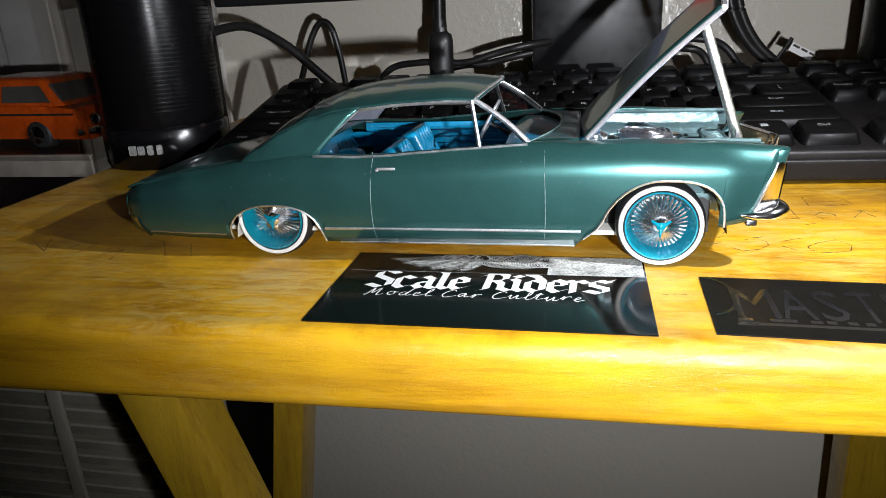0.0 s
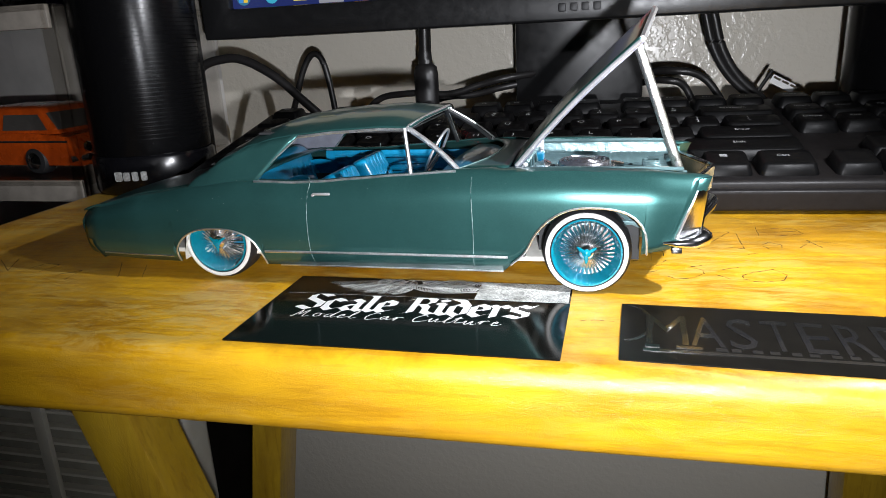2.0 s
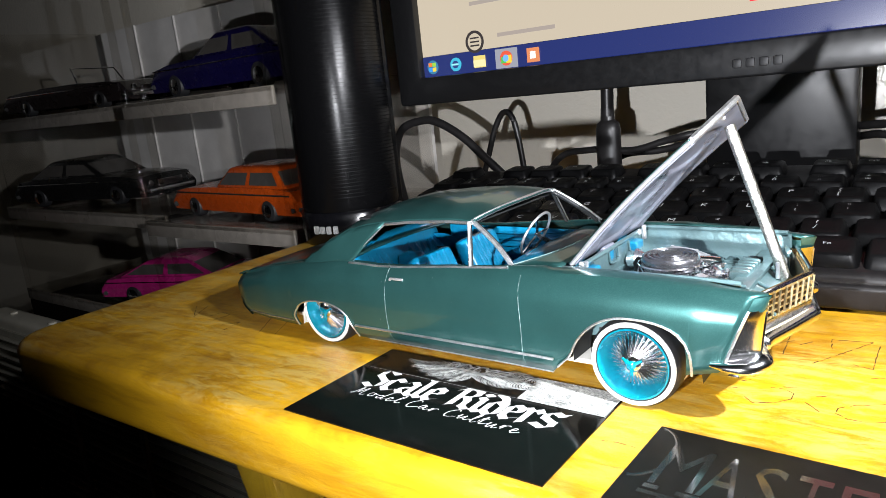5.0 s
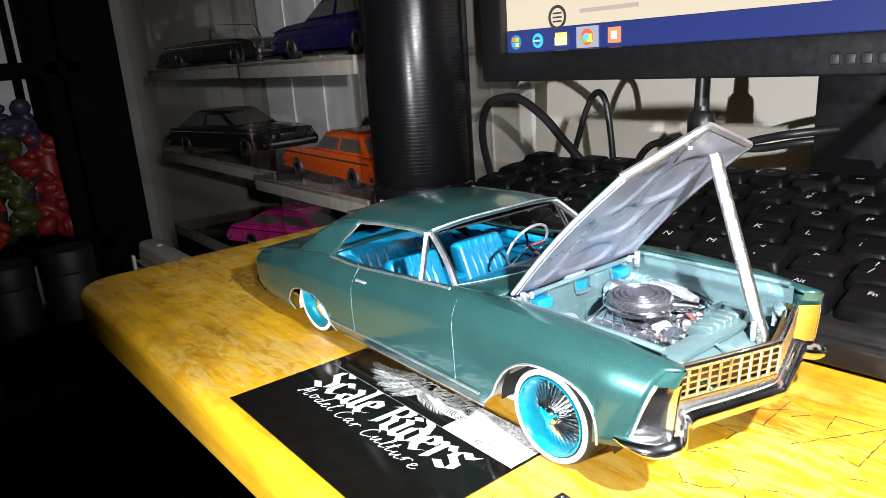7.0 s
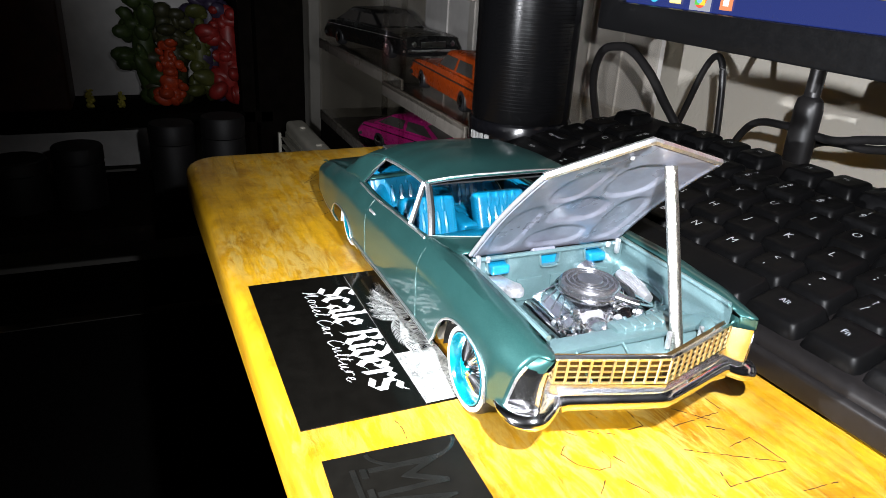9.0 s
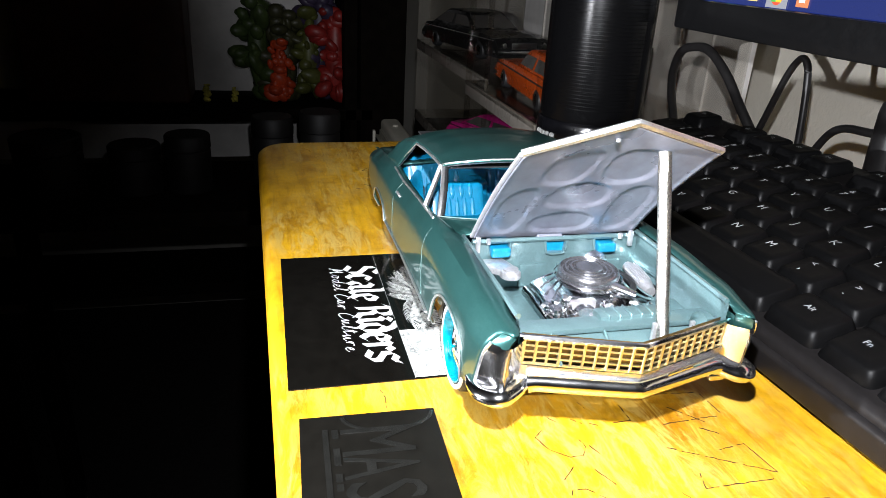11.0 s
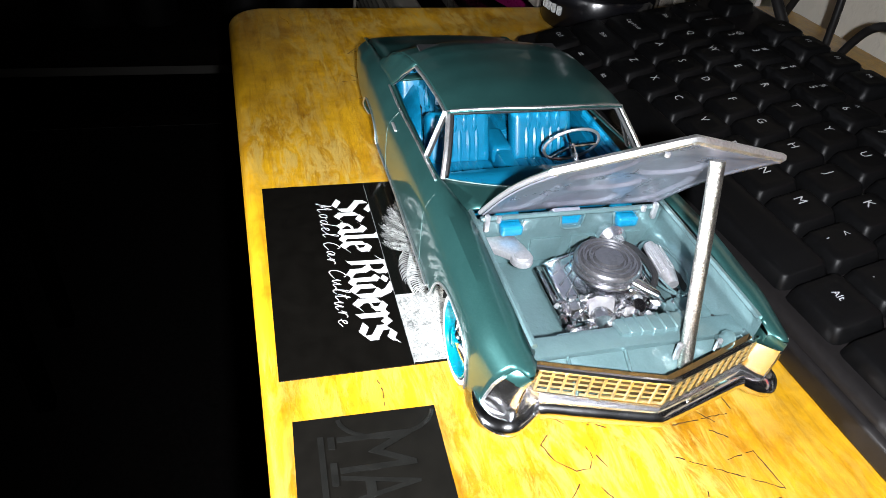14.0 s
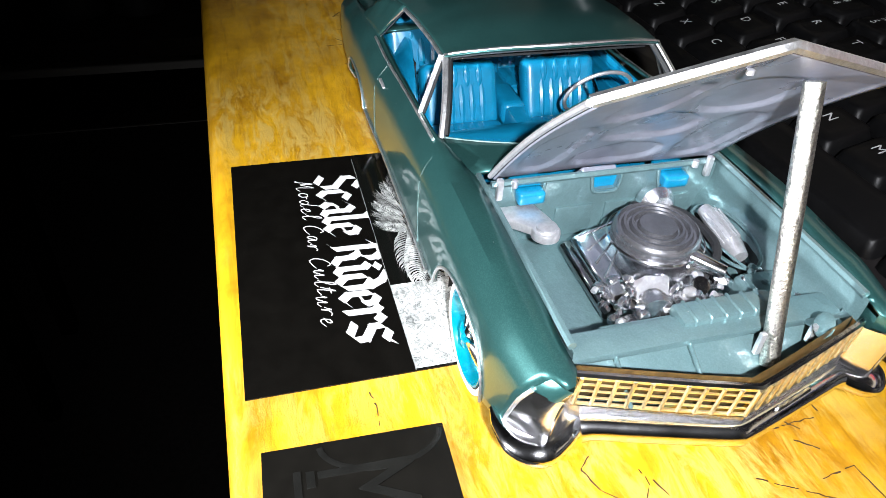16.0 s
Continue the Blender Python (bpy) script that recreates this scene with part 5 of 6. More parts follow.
    stand = part("stand", box((0.078, 0.014, 0.250), (0.0205, 0.066, 0.8760), 0.003), BEZEL, mon, "black monitor stand")
    part("foot", box((0.200, 0.120, 0.008), (0.0205, 0.0500, TOP + 0.004), 0.003), BEZEL, stand)


monitor()


# ---- speakers ----
def speaker(at, turn):
    sp = tagged(empty("speaker", at, turn), "black cylindrical desktop speaker with perforated front", "speaker", "pair of speakers")
    part("grille_body", lathe([(0.0316, 0.021), (0.0322, 0.024), (0.0322, 0.215), (0.0300, 0.224), (0.020, 0.228), (0, 0.229)], 48), SPEAKER, sp, "black perforated metal body")
    part("base", lathe([(0, 0), (0.0325, 0), (0.0335, 0.002), (0.0335, 0.0195), (0.0325, 0.0210), (0.0300, 0.0212)], 48), SPEAKER_GLOSS, sp, "glossy black base ring")
    shell = part("rear_shell", box((0.0570, 0.0205, 0.2140), (0, 0.0100, 0.1090), 0.0030, 3), SPEAKER, sp, "black plastic rear shell")
    shell.rotation_euler.z = radians(-turn)
    for k in (-1, 1):
        part("shell_seam", box((0.0008, 0.0012, 0.2000), (k * 0.0288, 0.0100, 0.1090), 0.0003, 1), SPEAKER_GLOSS, shell)
    bm = bmesh.new()
    for r in range(80):
        for k in range(46):
            a = radians(-90 + 40 + (k - 23) * 2.4 + (1.2 if r % 2 else 0))
            n = Vector((math.cos(a), math.sin(a), 0))
            p = n * 0.03226 + Vector((0, 0, 0.030 + 0.0022 * r))
            lathe_disc(bm, p, n, 0.00038)
    tagged(part("perforation", bm, PERFORATION, sp, "", False), kind="stuff")
    for k, (w, h) in enumerate(((0.0040, 0.0050), (0.0034, 0.0046), (0.0030, 0.0050), (0.0030, 0.0050))):
        a = radians(-90 - 27 + 8.0 * (k - 1.5))
        bm = box((w, 0.0006, h), (0, 0, 0), 0.0008)
        bmesh.ops.transform(bm, matrix=pose(0.0338 * math.cos(a), 0.0338 * math.sin(a), 0.0108, 0, 0, math.degrees(a) + 90), verts=bm.verts)
        part("badge", bm, PRINT_GREY, sp, "pale maker's mark")
    return sp


def lathe_disc(bm, p, n, r):
    s = n.cross(Vector((0, 0, 1))).normalized()
    u = Vector((0, 0, 1))
    bm.faces.new([bm.verts.new(p + r * (math.cos(1.0472 * k) * s + math.sin(1.0472 * k) * u)) for k in range(6)])


speaker((-0.2160, 0.1220, TOP), 39)
speaker((0.1960, 0.2000, TOP), 10)


# ---- cables behind the keyboard ----
def cable(name, pts, r, label, parts=()):
    c = tagged(part(name, tube(curve_points(pts, 10), r, 10), CABLE), label, "cable")
    return c


cable("audio_cable", [(-0.236, 0.200, 0.7535), (-0.228, 0.185, 0.790), (-0.216, 0.180, 0.812), (-0.198, 0.180, 0.8180), (-0.183, 0.180, 0.8165), (-0.163, 0.180, 0.8055), (-0.146, 0.181, 0.7900), (-0.125, 0.185, 0.770), (-0.105, 0.195, 0.7535)], 0.0028, "thick black cable looping up behind the keyboard")
cable("thin_cable", [(-0.185, 0.222, 0.7530), (-0.172, 0.221, 0.785), (-0.163, 0.221, 0.808), (-0.155, 0.221, 0.8178), (-0.148, 0.221, 0.812), (-0.1435, 0.221, 0.788), (-0.141, 0.222, 0.7530)], 0.0021, "thin black cable in an upright loop")
cable("flat_cable", [(-0.130, 0.214, 0.7525), (-0.112, 0.214, 0.7845), (-0.088, 0.214, 0.7905), (-0.060, 0.214, 0.7895), (-0.040, 0.214, 0.7945), (-0.020, 0.214, 0.7985), (0.010, 0.2350, 0.8000), (0.045, 0.2380, 0.7960), (0.075, 0.214, 0.7990), (0.095, 0.214, 0.7930), (0.110, 0.214, 0.7700), (0.118, 0.214, 0.7520)], 0.0022, "black cable humped along the wall side")
cable("flat_cable", [(-0.100, 0.225, 0.7525), (-0.075, 0.224, 0.7830), (-0.045, 0.224, 0.7880), (-0.020, 0.224, 0.7930), (0.010, 0.2400, 0.7940), (0.050, 0.2430, 0.7900), (0.072, 0.222, 0.7930), (0.086, 0.222, 0.7860), (0.096, 0.222, 0.7530)], 0.0022, "black cable humped along the wall side")
for dx in (0.0, 0.0045):
    cable("power_cable", [(0.084 + dx, 0.212, 0.8600), (0.0925 + dx, 0.213, 0.8300), (0.0985 + dx, 0.214, 0.8100), (0.108 + dx, 0.215, 0.7945), (0.121 + dx, 0.216, 0.7820), (0.140 + dx, 0.220, 0.7640), (0.150 + dx, 0.222, 0.7525)], 0.0026, "black power cord dropping from the monitor")

plug = tagged(empty("cable_connector", (-0.0745, 0.212, 0.7875)), "black moulded plug on a hanging monitor cable", "plug")
part("shell", lathe([(0.0052, -0.0300), (0.0074, -0.0290), (0.0080, -0.0050), (0.0080, 0.0150), (0.0072, 0.0195), (0.0046, 0.0215), (0.0042, 0.0290)], 16, Matrix.Diagonal((1, 0.7, 1, 1))), CABLE, plug)
part("cord", tube([(0, 0, 0.0240), (0.0006, 0, 0.0450), (0.0010, 0, 0.0800)], 0.0040, 10), CABLE, plug)
part("tail", tube([(0, 0, -0.0290), (0.001, 0, -0.0370)], 0.0050, 10), CABLE, plug)

tag = tagged(empty("cable_tag", (0.1300, 0.2150, 0.7520)), "white paper tag on a black stub of cable", "tag")
part("stub", tube([(-0.0080, 0, 0.0300), (0.0010, 0, 0.0450)], 0.0011, 8), CABLE, tag)
part("stem", tube([(-0.004, 0.002, 0.0), (-0.0080, 0, 0.0300)], 0.0011, 8), CABLE, tag)
part("paper", box((0.0140, 0.0004, 0.0050), (0.0070, 0.0010, 0.0372), 0.0, 2, (0, 28, 0)), PRINT, tag, "white paper label")
for k in range(3):
    part("print_bar", box((0.0040, 0.0002, 0.0012), (0.0040 + 0.0045 * k, 0.0006, 0.0402 - 0.0024 * k), 0.0, 2, (0, 28, 0)), INK, tag)
# ---- the two cards on the table ----
PRINT_PLUME = plain("pale_plume_print", (0.50, 0.52, 0.50), 0.4, 0.0, 0.45, 500)
PRINT_SOFT = plain("grey_plume_print", (0.30, 0.31, 0.30), 0.4, 0.0, 0.45, 500)
GLYPHS = {
    "S": (0.90, [[(0.80, 1.28), (0.48, 1.50), (0.16, 1.28), (0.16, 0.98), (0.74, 0.60), (0.74, 0.22), (0.42, 0.0), (0.04, 0.20)]]),
    "c": (0.72, [[(0.60, 0.84), (0.34, 1.0), (0.14, 0.80), (0.14, 0.20), (0.34, 0.0), (0.62, 0.16)]]),
    "a": (0.86, [[(0.14, 0.84), (0.40, 1.0), (0.62, 0.82), (0.62, 0.12), (0.80, 0.0)], [(0.62, 0.56), (0.24, 0.46), (0.14, 0.22), (0.32, 0.02), (0.60, 0.20)]]),
    "l": (0.46, [[(0.06, 1.50), (0.18, 1.38), (0.18, 0.14), (0.38, 0.0)]]),
    "e": (0.72, [[(0.16, 0.46), (0.60, 0.62), (0.58, 0.86), (0.34, 1.0), (0.14, 0.80), (0.14, 0.20), (0.34, 0.0), (0.62, 0.16)]]),
    "R": (1.08, [[(0.02, 1.22), (0.26, 1.44), (0.26, 0.12), (0.10, 0.0)], [(0.26, 1.40), (0.66, 1.46), (0.84, 1.28), (0.84, 1.02), (0.62, 0.80), (0.34, 0.76)], [(0.58, 0.78), (0.74, 0.56), (0.76, 0.16), (1.00, 0.0)]]),
    "i": (0.46, [[(0.06, 0.98), (0.20, 0.86), (0.20, 0.14), (0.40, 0.0)], [(0.14, 1.28), (0.28, 1.20)]]),
    "d": (0.80, [[(0.10, 1.46), (0.42, 1.26), (0.66, 0.86), (0.66, 0.20), (0.38, 0.0), (0.14, 0.20), (0.14, 0.76), (0.38, 0.96), (0.62, 0.80)]]),
    "r": (0.66, [[(0.06, 0.98), (0.20, 0.86), (0.20, 0.04)], [(0.20, 0.74), (0.46, 1.0), (0.62, 0.84)]]),
    "s": (0.82, [[(0.86, 1.10), (0.72, 0.92), (0.44, 1.06), (0.18, 0.86), (0.20, 0.64), (0.64, 0.40), (0.66, 0.18), (0.40, 0.0), (0.04, 0.16)]]),
}

SCRIPT = {
    "M": (2.15, [[(0.0, 0.1), (0.25, 0.0), (0.5, 1.9), (0.75, 0.4), (1.25, 1.9), (1.4, 0.15), (1.75, 0.0), (2.1, 0.3)]]),
    "o": (1.25, [[(0.75, 0.95), (0.3, 0.9), (0.15, 0.4), (0.45, 0.0), (0.9, 0.3), (0.75, 0.95), (0.95, 0.75), (1.3, 0.8)]]),
    "d": (1.45, [[(0.85, 0.8), (0.4, 0.9), (0.15, 0.35), (0.5, 0.0), (0.9, 0.6), (1.15, 2.0), (0.95, 0.4), (1.15, 0.0), (1.5, 0.3)]]),
    "e": (1.15, [[(0.0, 0.3), (0.6, 0.6), (0.6, 0.95), (0.25, 0.8), (0.25, 0.15), (0.6, 0.0), (1.2, 0.4)]]),
    "l": (0.95, [[(0.0, 0.3), (0.5, 1.3), (0.5, 2.0), (0.25, 1.5), (0.3, 0.2), (0.6, 0.0), (1.0, 0.3)]]),
    "C": (1.65, [[(1.3, 1.6), (0.95, 1.95), (0.35, 1.4), (0.15, 0.6), (0.5, 0.0), (1.1, 0.15), (1.7, 0.5)]]),
    "a": (1.35, [[(0.85, 0.85), (0.4, 0.9), (0.15, 0.35), (0.45, 0.0), (0.85, 0.85), (0.85, 0.15), (1.1, 0.0), (1.4, 0.3)]]),
    "r": (1.20, [[(0.0, 0.3), (0.3, 0.95), (0.3, 0.0), (0.45, 0.7), (0.85, 0.95), (1.1, 0.8)]]),
    "u": (1.50, [[(0.0, 0.4), (0.25, 0.95), (0.25, 0.2), (0.5, 0.0), (0.95, 0.9), (0.95, 0.15), (1.2, 0.0), (1.55, 0.3)]]),
    "t": (1.05, [[(0.0, 0.3), (0.45, 1.7), (0.35, 0.2), (0.6, 0.0), (1.1, 0.3)], [(0.0, 1.15), (0.85, 1.25)]]),
}


def nib_letter(ch, xh, lift):
    """One broad-nib letter: each pen stroke is a band as wide as the nib."""
    bm = bmesh.new()
    nib = Vector((0.125, 0.085, 0))
    k = 0
    for line in GLYPHS[ch][1]:
        for a, b in zip(line, line[1:]):
            a, b = Vector((*a, 0)), Vector((*b, 0))
            d = (b - a).normalized() * 0.05
            a, b = a - d, b + d
            z = lift + 0.000003 * k
            k += 1
            pts = [a - nib, a + nib, b + nib, b - nib]
            f = bm.faces.new([bm.verts.new((p.x * xh, p.y * xh, z)) for p in pts])
            f.normal_update()
            if f.normal.z < 0:
                f.normal_flip()
    return bm


def shear(bm, k):
    for v in bm.verts:
        v.co.x += k * v.co.y
    return bm


def feather(at, turn, ln, w, n, rnd, lift, bend=0.16):
    """A curved plume: fine single barbs that sweep from a bowed quill to a pointed tip."""
    bm = bmesh.new()
    m = pose(*at, 0, 0, 0, turn)
    z = lift

    def quill(f):
        return Vector((ln * f, bend * ln * math.sin(2.6 * f), 0))

    for k in range(n):
        f = k / n
        for s in (-1, 1):
            wide = w * (math.sin(3.14159 * (0.10 + 0.86 * f ** 0.8)) ** 0.7) * (0.9 + 0.2 * rnd.random())
            lead = ln * (0.10 + 0.05 * rnd.random())
            t = Vector((ln / n * rnd.uniform(0.55, 0.8), 0, 0))
            rows = []
            for g, thin in ((0.0, 0.7), (0.4, 1.0), (0.75, 0.85), (1.0, 0.15)):
                q = quill(f) + Vector((lead * g ** 1.6, s * wide * math.sin(1.45 * g), 0))
                rows.append((q - t * thin / 2, q + t * thin / 2))
            z += 0.0000004
            for (a, b), (c, d) in zip(rows, rows[1:]):
                face = bm.faces.new([bm.verts.new(m @ Vector((p.x, p.y, z))) for p in (a, b, d, c)])
                face.normal_update()
                if face.normal.z < 0:
                    face.normal_flip()
    return bm


def photo_material():
    """A pale engraved photograph: fine grey lines and clouds, as on a banknote."""
    m, nt, p = material("engraved_photo")
    v = coords(nt)
    a = noise_tex(nt, v, 500, 6, 0.7, 2.5)
    b = noise_tex(nt, v, 120, 3)
    r = ramp(nt, a, "Fac", [(0.36, (0.16, 0.17, 0.165)), (0.48, (0.52, 0.54, 0.52)), (0.62, (0.86, 0.88, 0.85))])
    r2 = ramp(nt, b, "Fac", [(0.35, (0.55, 0.55, 0.55)), (0.65, (1.1, 1.1, 1.1))])
    c = mix_col(nt, None, None, r.outputs["Color"], r2.outputs["Color"], "MULTIPLY", 1.0)
    link(nt, c, 2, p, "Base Color")
    p.inputs["Roughness"].default_value = 0.3
    return m


def card_one():
    c = tagged(empty("business_card", (-0.0559, -0.0785, TOP)), "glossy black business card with white blackletter title", "business card", "cards on the table")
    body = part("card", box((0.0889, 0.0508, 0.00035), (0.04445, 0.0254, 0.000175), 0.0), CARD, c, "black printed card stock", False)
    face = 0.00036
    # title
    xh = 0.0083
    x = 0.0102
    text = "Scale Riders"
    total = sum(GLYPHS[ch][0] if ch != " " else 0.42 for ch in text)
    fit_w = 0.0685 / (total * xh)
    for ch in text:
        if ch == " ":
            x += 0.42 * xh * fit_w
            continue
        bm = nib_letter(ch, xh, face)
        for v in bm.verts:
            v.co.x *= fit_w
        part("title_letter", shear(bm, 0.04), PRINT, body, "", False).location = (x, 0.0236, 0)
        x += GLYPHS[ch][0] * xh * fit_w
    # tag line, in a thin joined hand
    x = 0.0112
    em = 0.0025
    for ch in "Model Car Culture":
        if ch == " ":
            x += 0.85 * em
            continue
        adv, lines = SCRIPT[ch]
        bm = bmesh.new()
        for ln in lines:
            pts = curve_points([(px * em, py * em, 0) for px, py in ln], 4)
            n = len(pts) - 1
            tube(pts, [0.00008 + 0.00009 * math.sin(3.14159 * min(1, 0.15 + 0.8 * k / n)) for k in range(n + 1)], 4, bm, 0.1)
        part("tag_letter", shear(bm, 0.25), PRINT, body, "thin white handwritten letter", False).location = (x, 0.0180 + 0.0003 * math.sin(x * 900), face + 0.00004)
        x += 1.12 * adv * em
    # picture strip along the inner side
    art = part("picture_strip", box((0.0866, 0.0150, 0.00008), (0.0455, 0.0430, face + 0.00005)), CARD, c, "glossy photo strip with pale plumes", False)
    top = face + 0.000095
    part("photo_patch", box((0.0272, 0.0148, 0.00001), (0.0748, 0.0430, top + 0.00001)), photo_material(), art, "pale engraved photo", False)
    rnd = random.Random(8)
    plumes = [((0.0325 + 0.0016 * k, 0.0500 - 0.0004 * k), 186 + 11 * k, 0.0200 - 0.0016 * k, 0.0021, 40) for k in range(6)]
    plumes += [((0.0390, 0.0440), 4, 0.0230, 0.0040, 26), ((0.0420, 0.0490), -14, 0.0200, 0.0034, 24), ((0.0500, 0.0505), -10, 0.0130, 0.0026, 18)]
    for k, (at, turn, ln, wd, n) in enumerate(plumes):
        part("plume", feather(at, turn, ln, wd, n, rnd, top + 0.00002 + 0.00002 * k, 0.16 if k < 6 else -0.10), PRINT_PLUME if k % 2 else PRINT_SOFT, art, "", False)
    # scrolled lettering too ornate to read: looped strokes
    for k in range(9):
        a = 0.0300 + 0.0037 * k
        pts = [(a + 0.0024 * math.cos(q) * (0.8 + 0.3 * (k % 2)), 0.0476 + 0.0024 * math.sin(q * (1.0 + 0.25 * (k % 3))), top + 0.00008) for q in steps(0.3 * k, 4.6 + 0.3 * k, 12)]
        part("scroll", tube(pts, 0.00038, 4, None, 0.1), PRINT_GREY, art)
    sweep = [(0.026 + 0.036 * f, 0.0440 + 0.0022 * math.sin(5.5 * f) - 0.0010 * f, top + 0.00008) for f in steps(0, 1, 24)]
    part("scroll", tube(sweep, [0.0002 + 0.0005 * math.sin(3.14159 * f) for f in steps(0, 1, 24)], 4, None, 0.1), PRINT_PLUME, art)
    part("strip_edge", box((0.0866, 0.00011, 0.00002), (0.0455, 0.0356, face + 0.0001)), PRINT_SOFT, art, "", False)


def card_two():
    c = tagged(empty("business_card", (0.0463, -0.0762, TOP), -1.5), "matte black card with raised gloss capitals", "business card", "cards on the table")
    body = part("card", box((0.0889, 0.0352, 0.00035), (0.04445, 0.0176, 0.000175)), CARD_MATTE, c, "matte black card stock", False)
    at_x = 0.0112
    for ch in "MASTERPI":
        me = letters(ch, 0.0262, 0.00006)
        lo, hi = min(v.co.x for v in me.vertices), max(v.co.x for v in me.vertices)
        want = {"M": 0.0100, "A": 0.0078, "I": 0.0026}.get(ch, 0.0064)
        for v in me.vertices:
            v.co.x = (v.co.x - (lo + hi) / 2) * want / (hi - lo)
        mesh_part("raised_letter", me, CARD_GLOSS, body, pose(at_x, 0.0178, 0.00042), "raised gloss black capital")
        for s in ((-1, 1) if ch != "I" else (0,)):
            part("serif", box((want * 0.34, 0.0016, 0.00012), (at_x + s * want * 0.36, 0.0086, 0.00042)), CARD_GLOSS, body, "", False)
        at_x += {"M": 0.0094, "P": 0.0064}.get(ch, 0.0083)
    part("gloss_rule", box((0.0690, 0.0014, 0.00010), (0.0400, 0.0062, 0.00041)), CARD_GLOSS, body, "", False)
    arc = [(0.0006 + 0.0070 * math.cos(a), 0.0225 + 0.0118 * math.sin(a), 0.00042) for a in steps(-1.5, 1.5, 16)]
    part("gloss_arc", tube(arc, 0.0006, 4, None, 0.1), CARD_GLOSS, body)


card_one()
card_two()


# ---- pencil scribbles worn into the table top ----
PENCIL = plain("brown_scratch", (0.055, 0.030, 0.010), 0.6, 0.0, 0.5, 900)


def scribbles():
    rnd = random.Random(3)
    beside_grille = [
        [(0.0530, 0.0360), (0.0630, 0.0370)], [(0.0640, 0.0180), (0.0630, 0.0360)], [(0.0570, 0.0230), (0.0650, 0.0300)], [(0.0510, 0.0230), (0.0520, 0.0350)], [(0.0670, 0.0270), (0.0700, 0.0310)],
        [(0.0540, 0.0100), (0.0610, 0.0100), (0.0610, 0.0050)], [(0.0760, 0.0270), (0.0750, 0.0350), (0.0860, 0.0365), (0.0730, 0.0140)],
        [(0.0880, 0.0340), (0.0880, 0.0155), (0.0830, 0.0170)], [(0.0880, 0.0090), (0.0920, 0.0110)], [(0.0510, -0.0010), (0.0540, 0.0000)], [(0.0510, 0.0170), (0.0530, 0.0180)],
        [(0.0610, -0.0155), (0.0635, -0.0180), (0.0685, -0.0160), (0.0720, -0.0120), (0.0720, -0.0085), (0.0695, -0.0065), (0.0660, -0.0070)],
        [(0.0685, -0.0055), (0.0735, -0.0035)], [(0.0755, -0.0125), (0.0800, -0.0175)], [(0.0770, -0.0080), (0.0830, -0.0050)],
        [(0.0930, -0.0060), (0.0870, -0.0090), (0.0830, -0.0130), (0.0830, -0.0160), (0.0860, -0.0180), (0.0890, -0.0180), (0.0940, -0.0160), (0.0960, -0.0110), (0.0930, -0.0060)],
        [(0.0580, -0.0060), (0.0600, -0.0035)], [(0.0560, -0.0120), (0.0585, -0.0100)], [(0.0600, -0.0020), (0.0620, 0.0010)], [(0.0440, -0.0100), (0.0460, -0.0060)],
    ]
    by_keyboard = [
        [(0.0960, 0.0160), (0.0940, 0.0200), (0.0970, 0.0240), (0.1010, 0.0210), (0.1000, 0.0170)], [(0.1060, 0.0180), (0.1110, 0.0260)], [(0.1130, 0.0190), (0.1100, 0.0270), (0.1190, 0.0240)],
        [(0.0955, 0.0320), (0.0960, 0.0430)], [(0.1010, 0.0320), (0.1110, 0.0350), (0.1090, 0.0430), (0.1010, 0.0420)], [(0.1010, 0.0370), (0.1100, 0.0390)],
    ]
    by_the_wheels = [
        [(-0.1330, -0.0190), (-0.1275, -0.0270), (-0.1230, -0.0340)], [(-0.1210, -0.0210), (-0.1140, -0.0330)], [(0.0362, -0.0536), (0.0400, -0.0528), (0.0450, -0.0532)],
        [(-0.1480, -0.0340), (-0.1420, -0.0290), (-0.1410, -0.0390)], [(-0.1860, -0.0210), (-0.1720, -0.0320), (-0.1790, -0.0200)], [(-0.1650, -0.0290), (-0.1630, -0.0230), (-0.1560, -0.0240), (-0.1580, -0.0320)],
    ]
    for ln in beside_grille + by_keyboard + by_the_wheels:
        bm = bmesh.new()
        for a, b in zip(ln, ln[1:]):
            dash = []
            n = max(4, int(math.dist(a, b) / 0.0011))
            for f in steps(0, 1, n):
                dash.append((a[0] + (b[0] - a[0]) * f + 0.00016 * rnd.uniform(-1, 1), a[1] + (b[1] - a[1]) * f + 0.00016 * rnd.uniform(-1, 1), TOP + 0.00002))
                if len(dash) > 2 and rnd.random() < 0.24:
                    tube(dash, [0.00008 + 0.00013 * rnd.random() for _ in dash], 5, bm, 0.3)
                    dash = []
            if len(dash) > 1:
                tube(dash, [0.00008 + 0.00013 * rnd.random() for _ in dash], 5, bm, 0.3)
        ob = part("pencil_mark", bm, PENCIL)
        tagged(ob, "thin dark pencil line scratched into the table top", "pencil mark", "scribbles on the table")
scribbles()
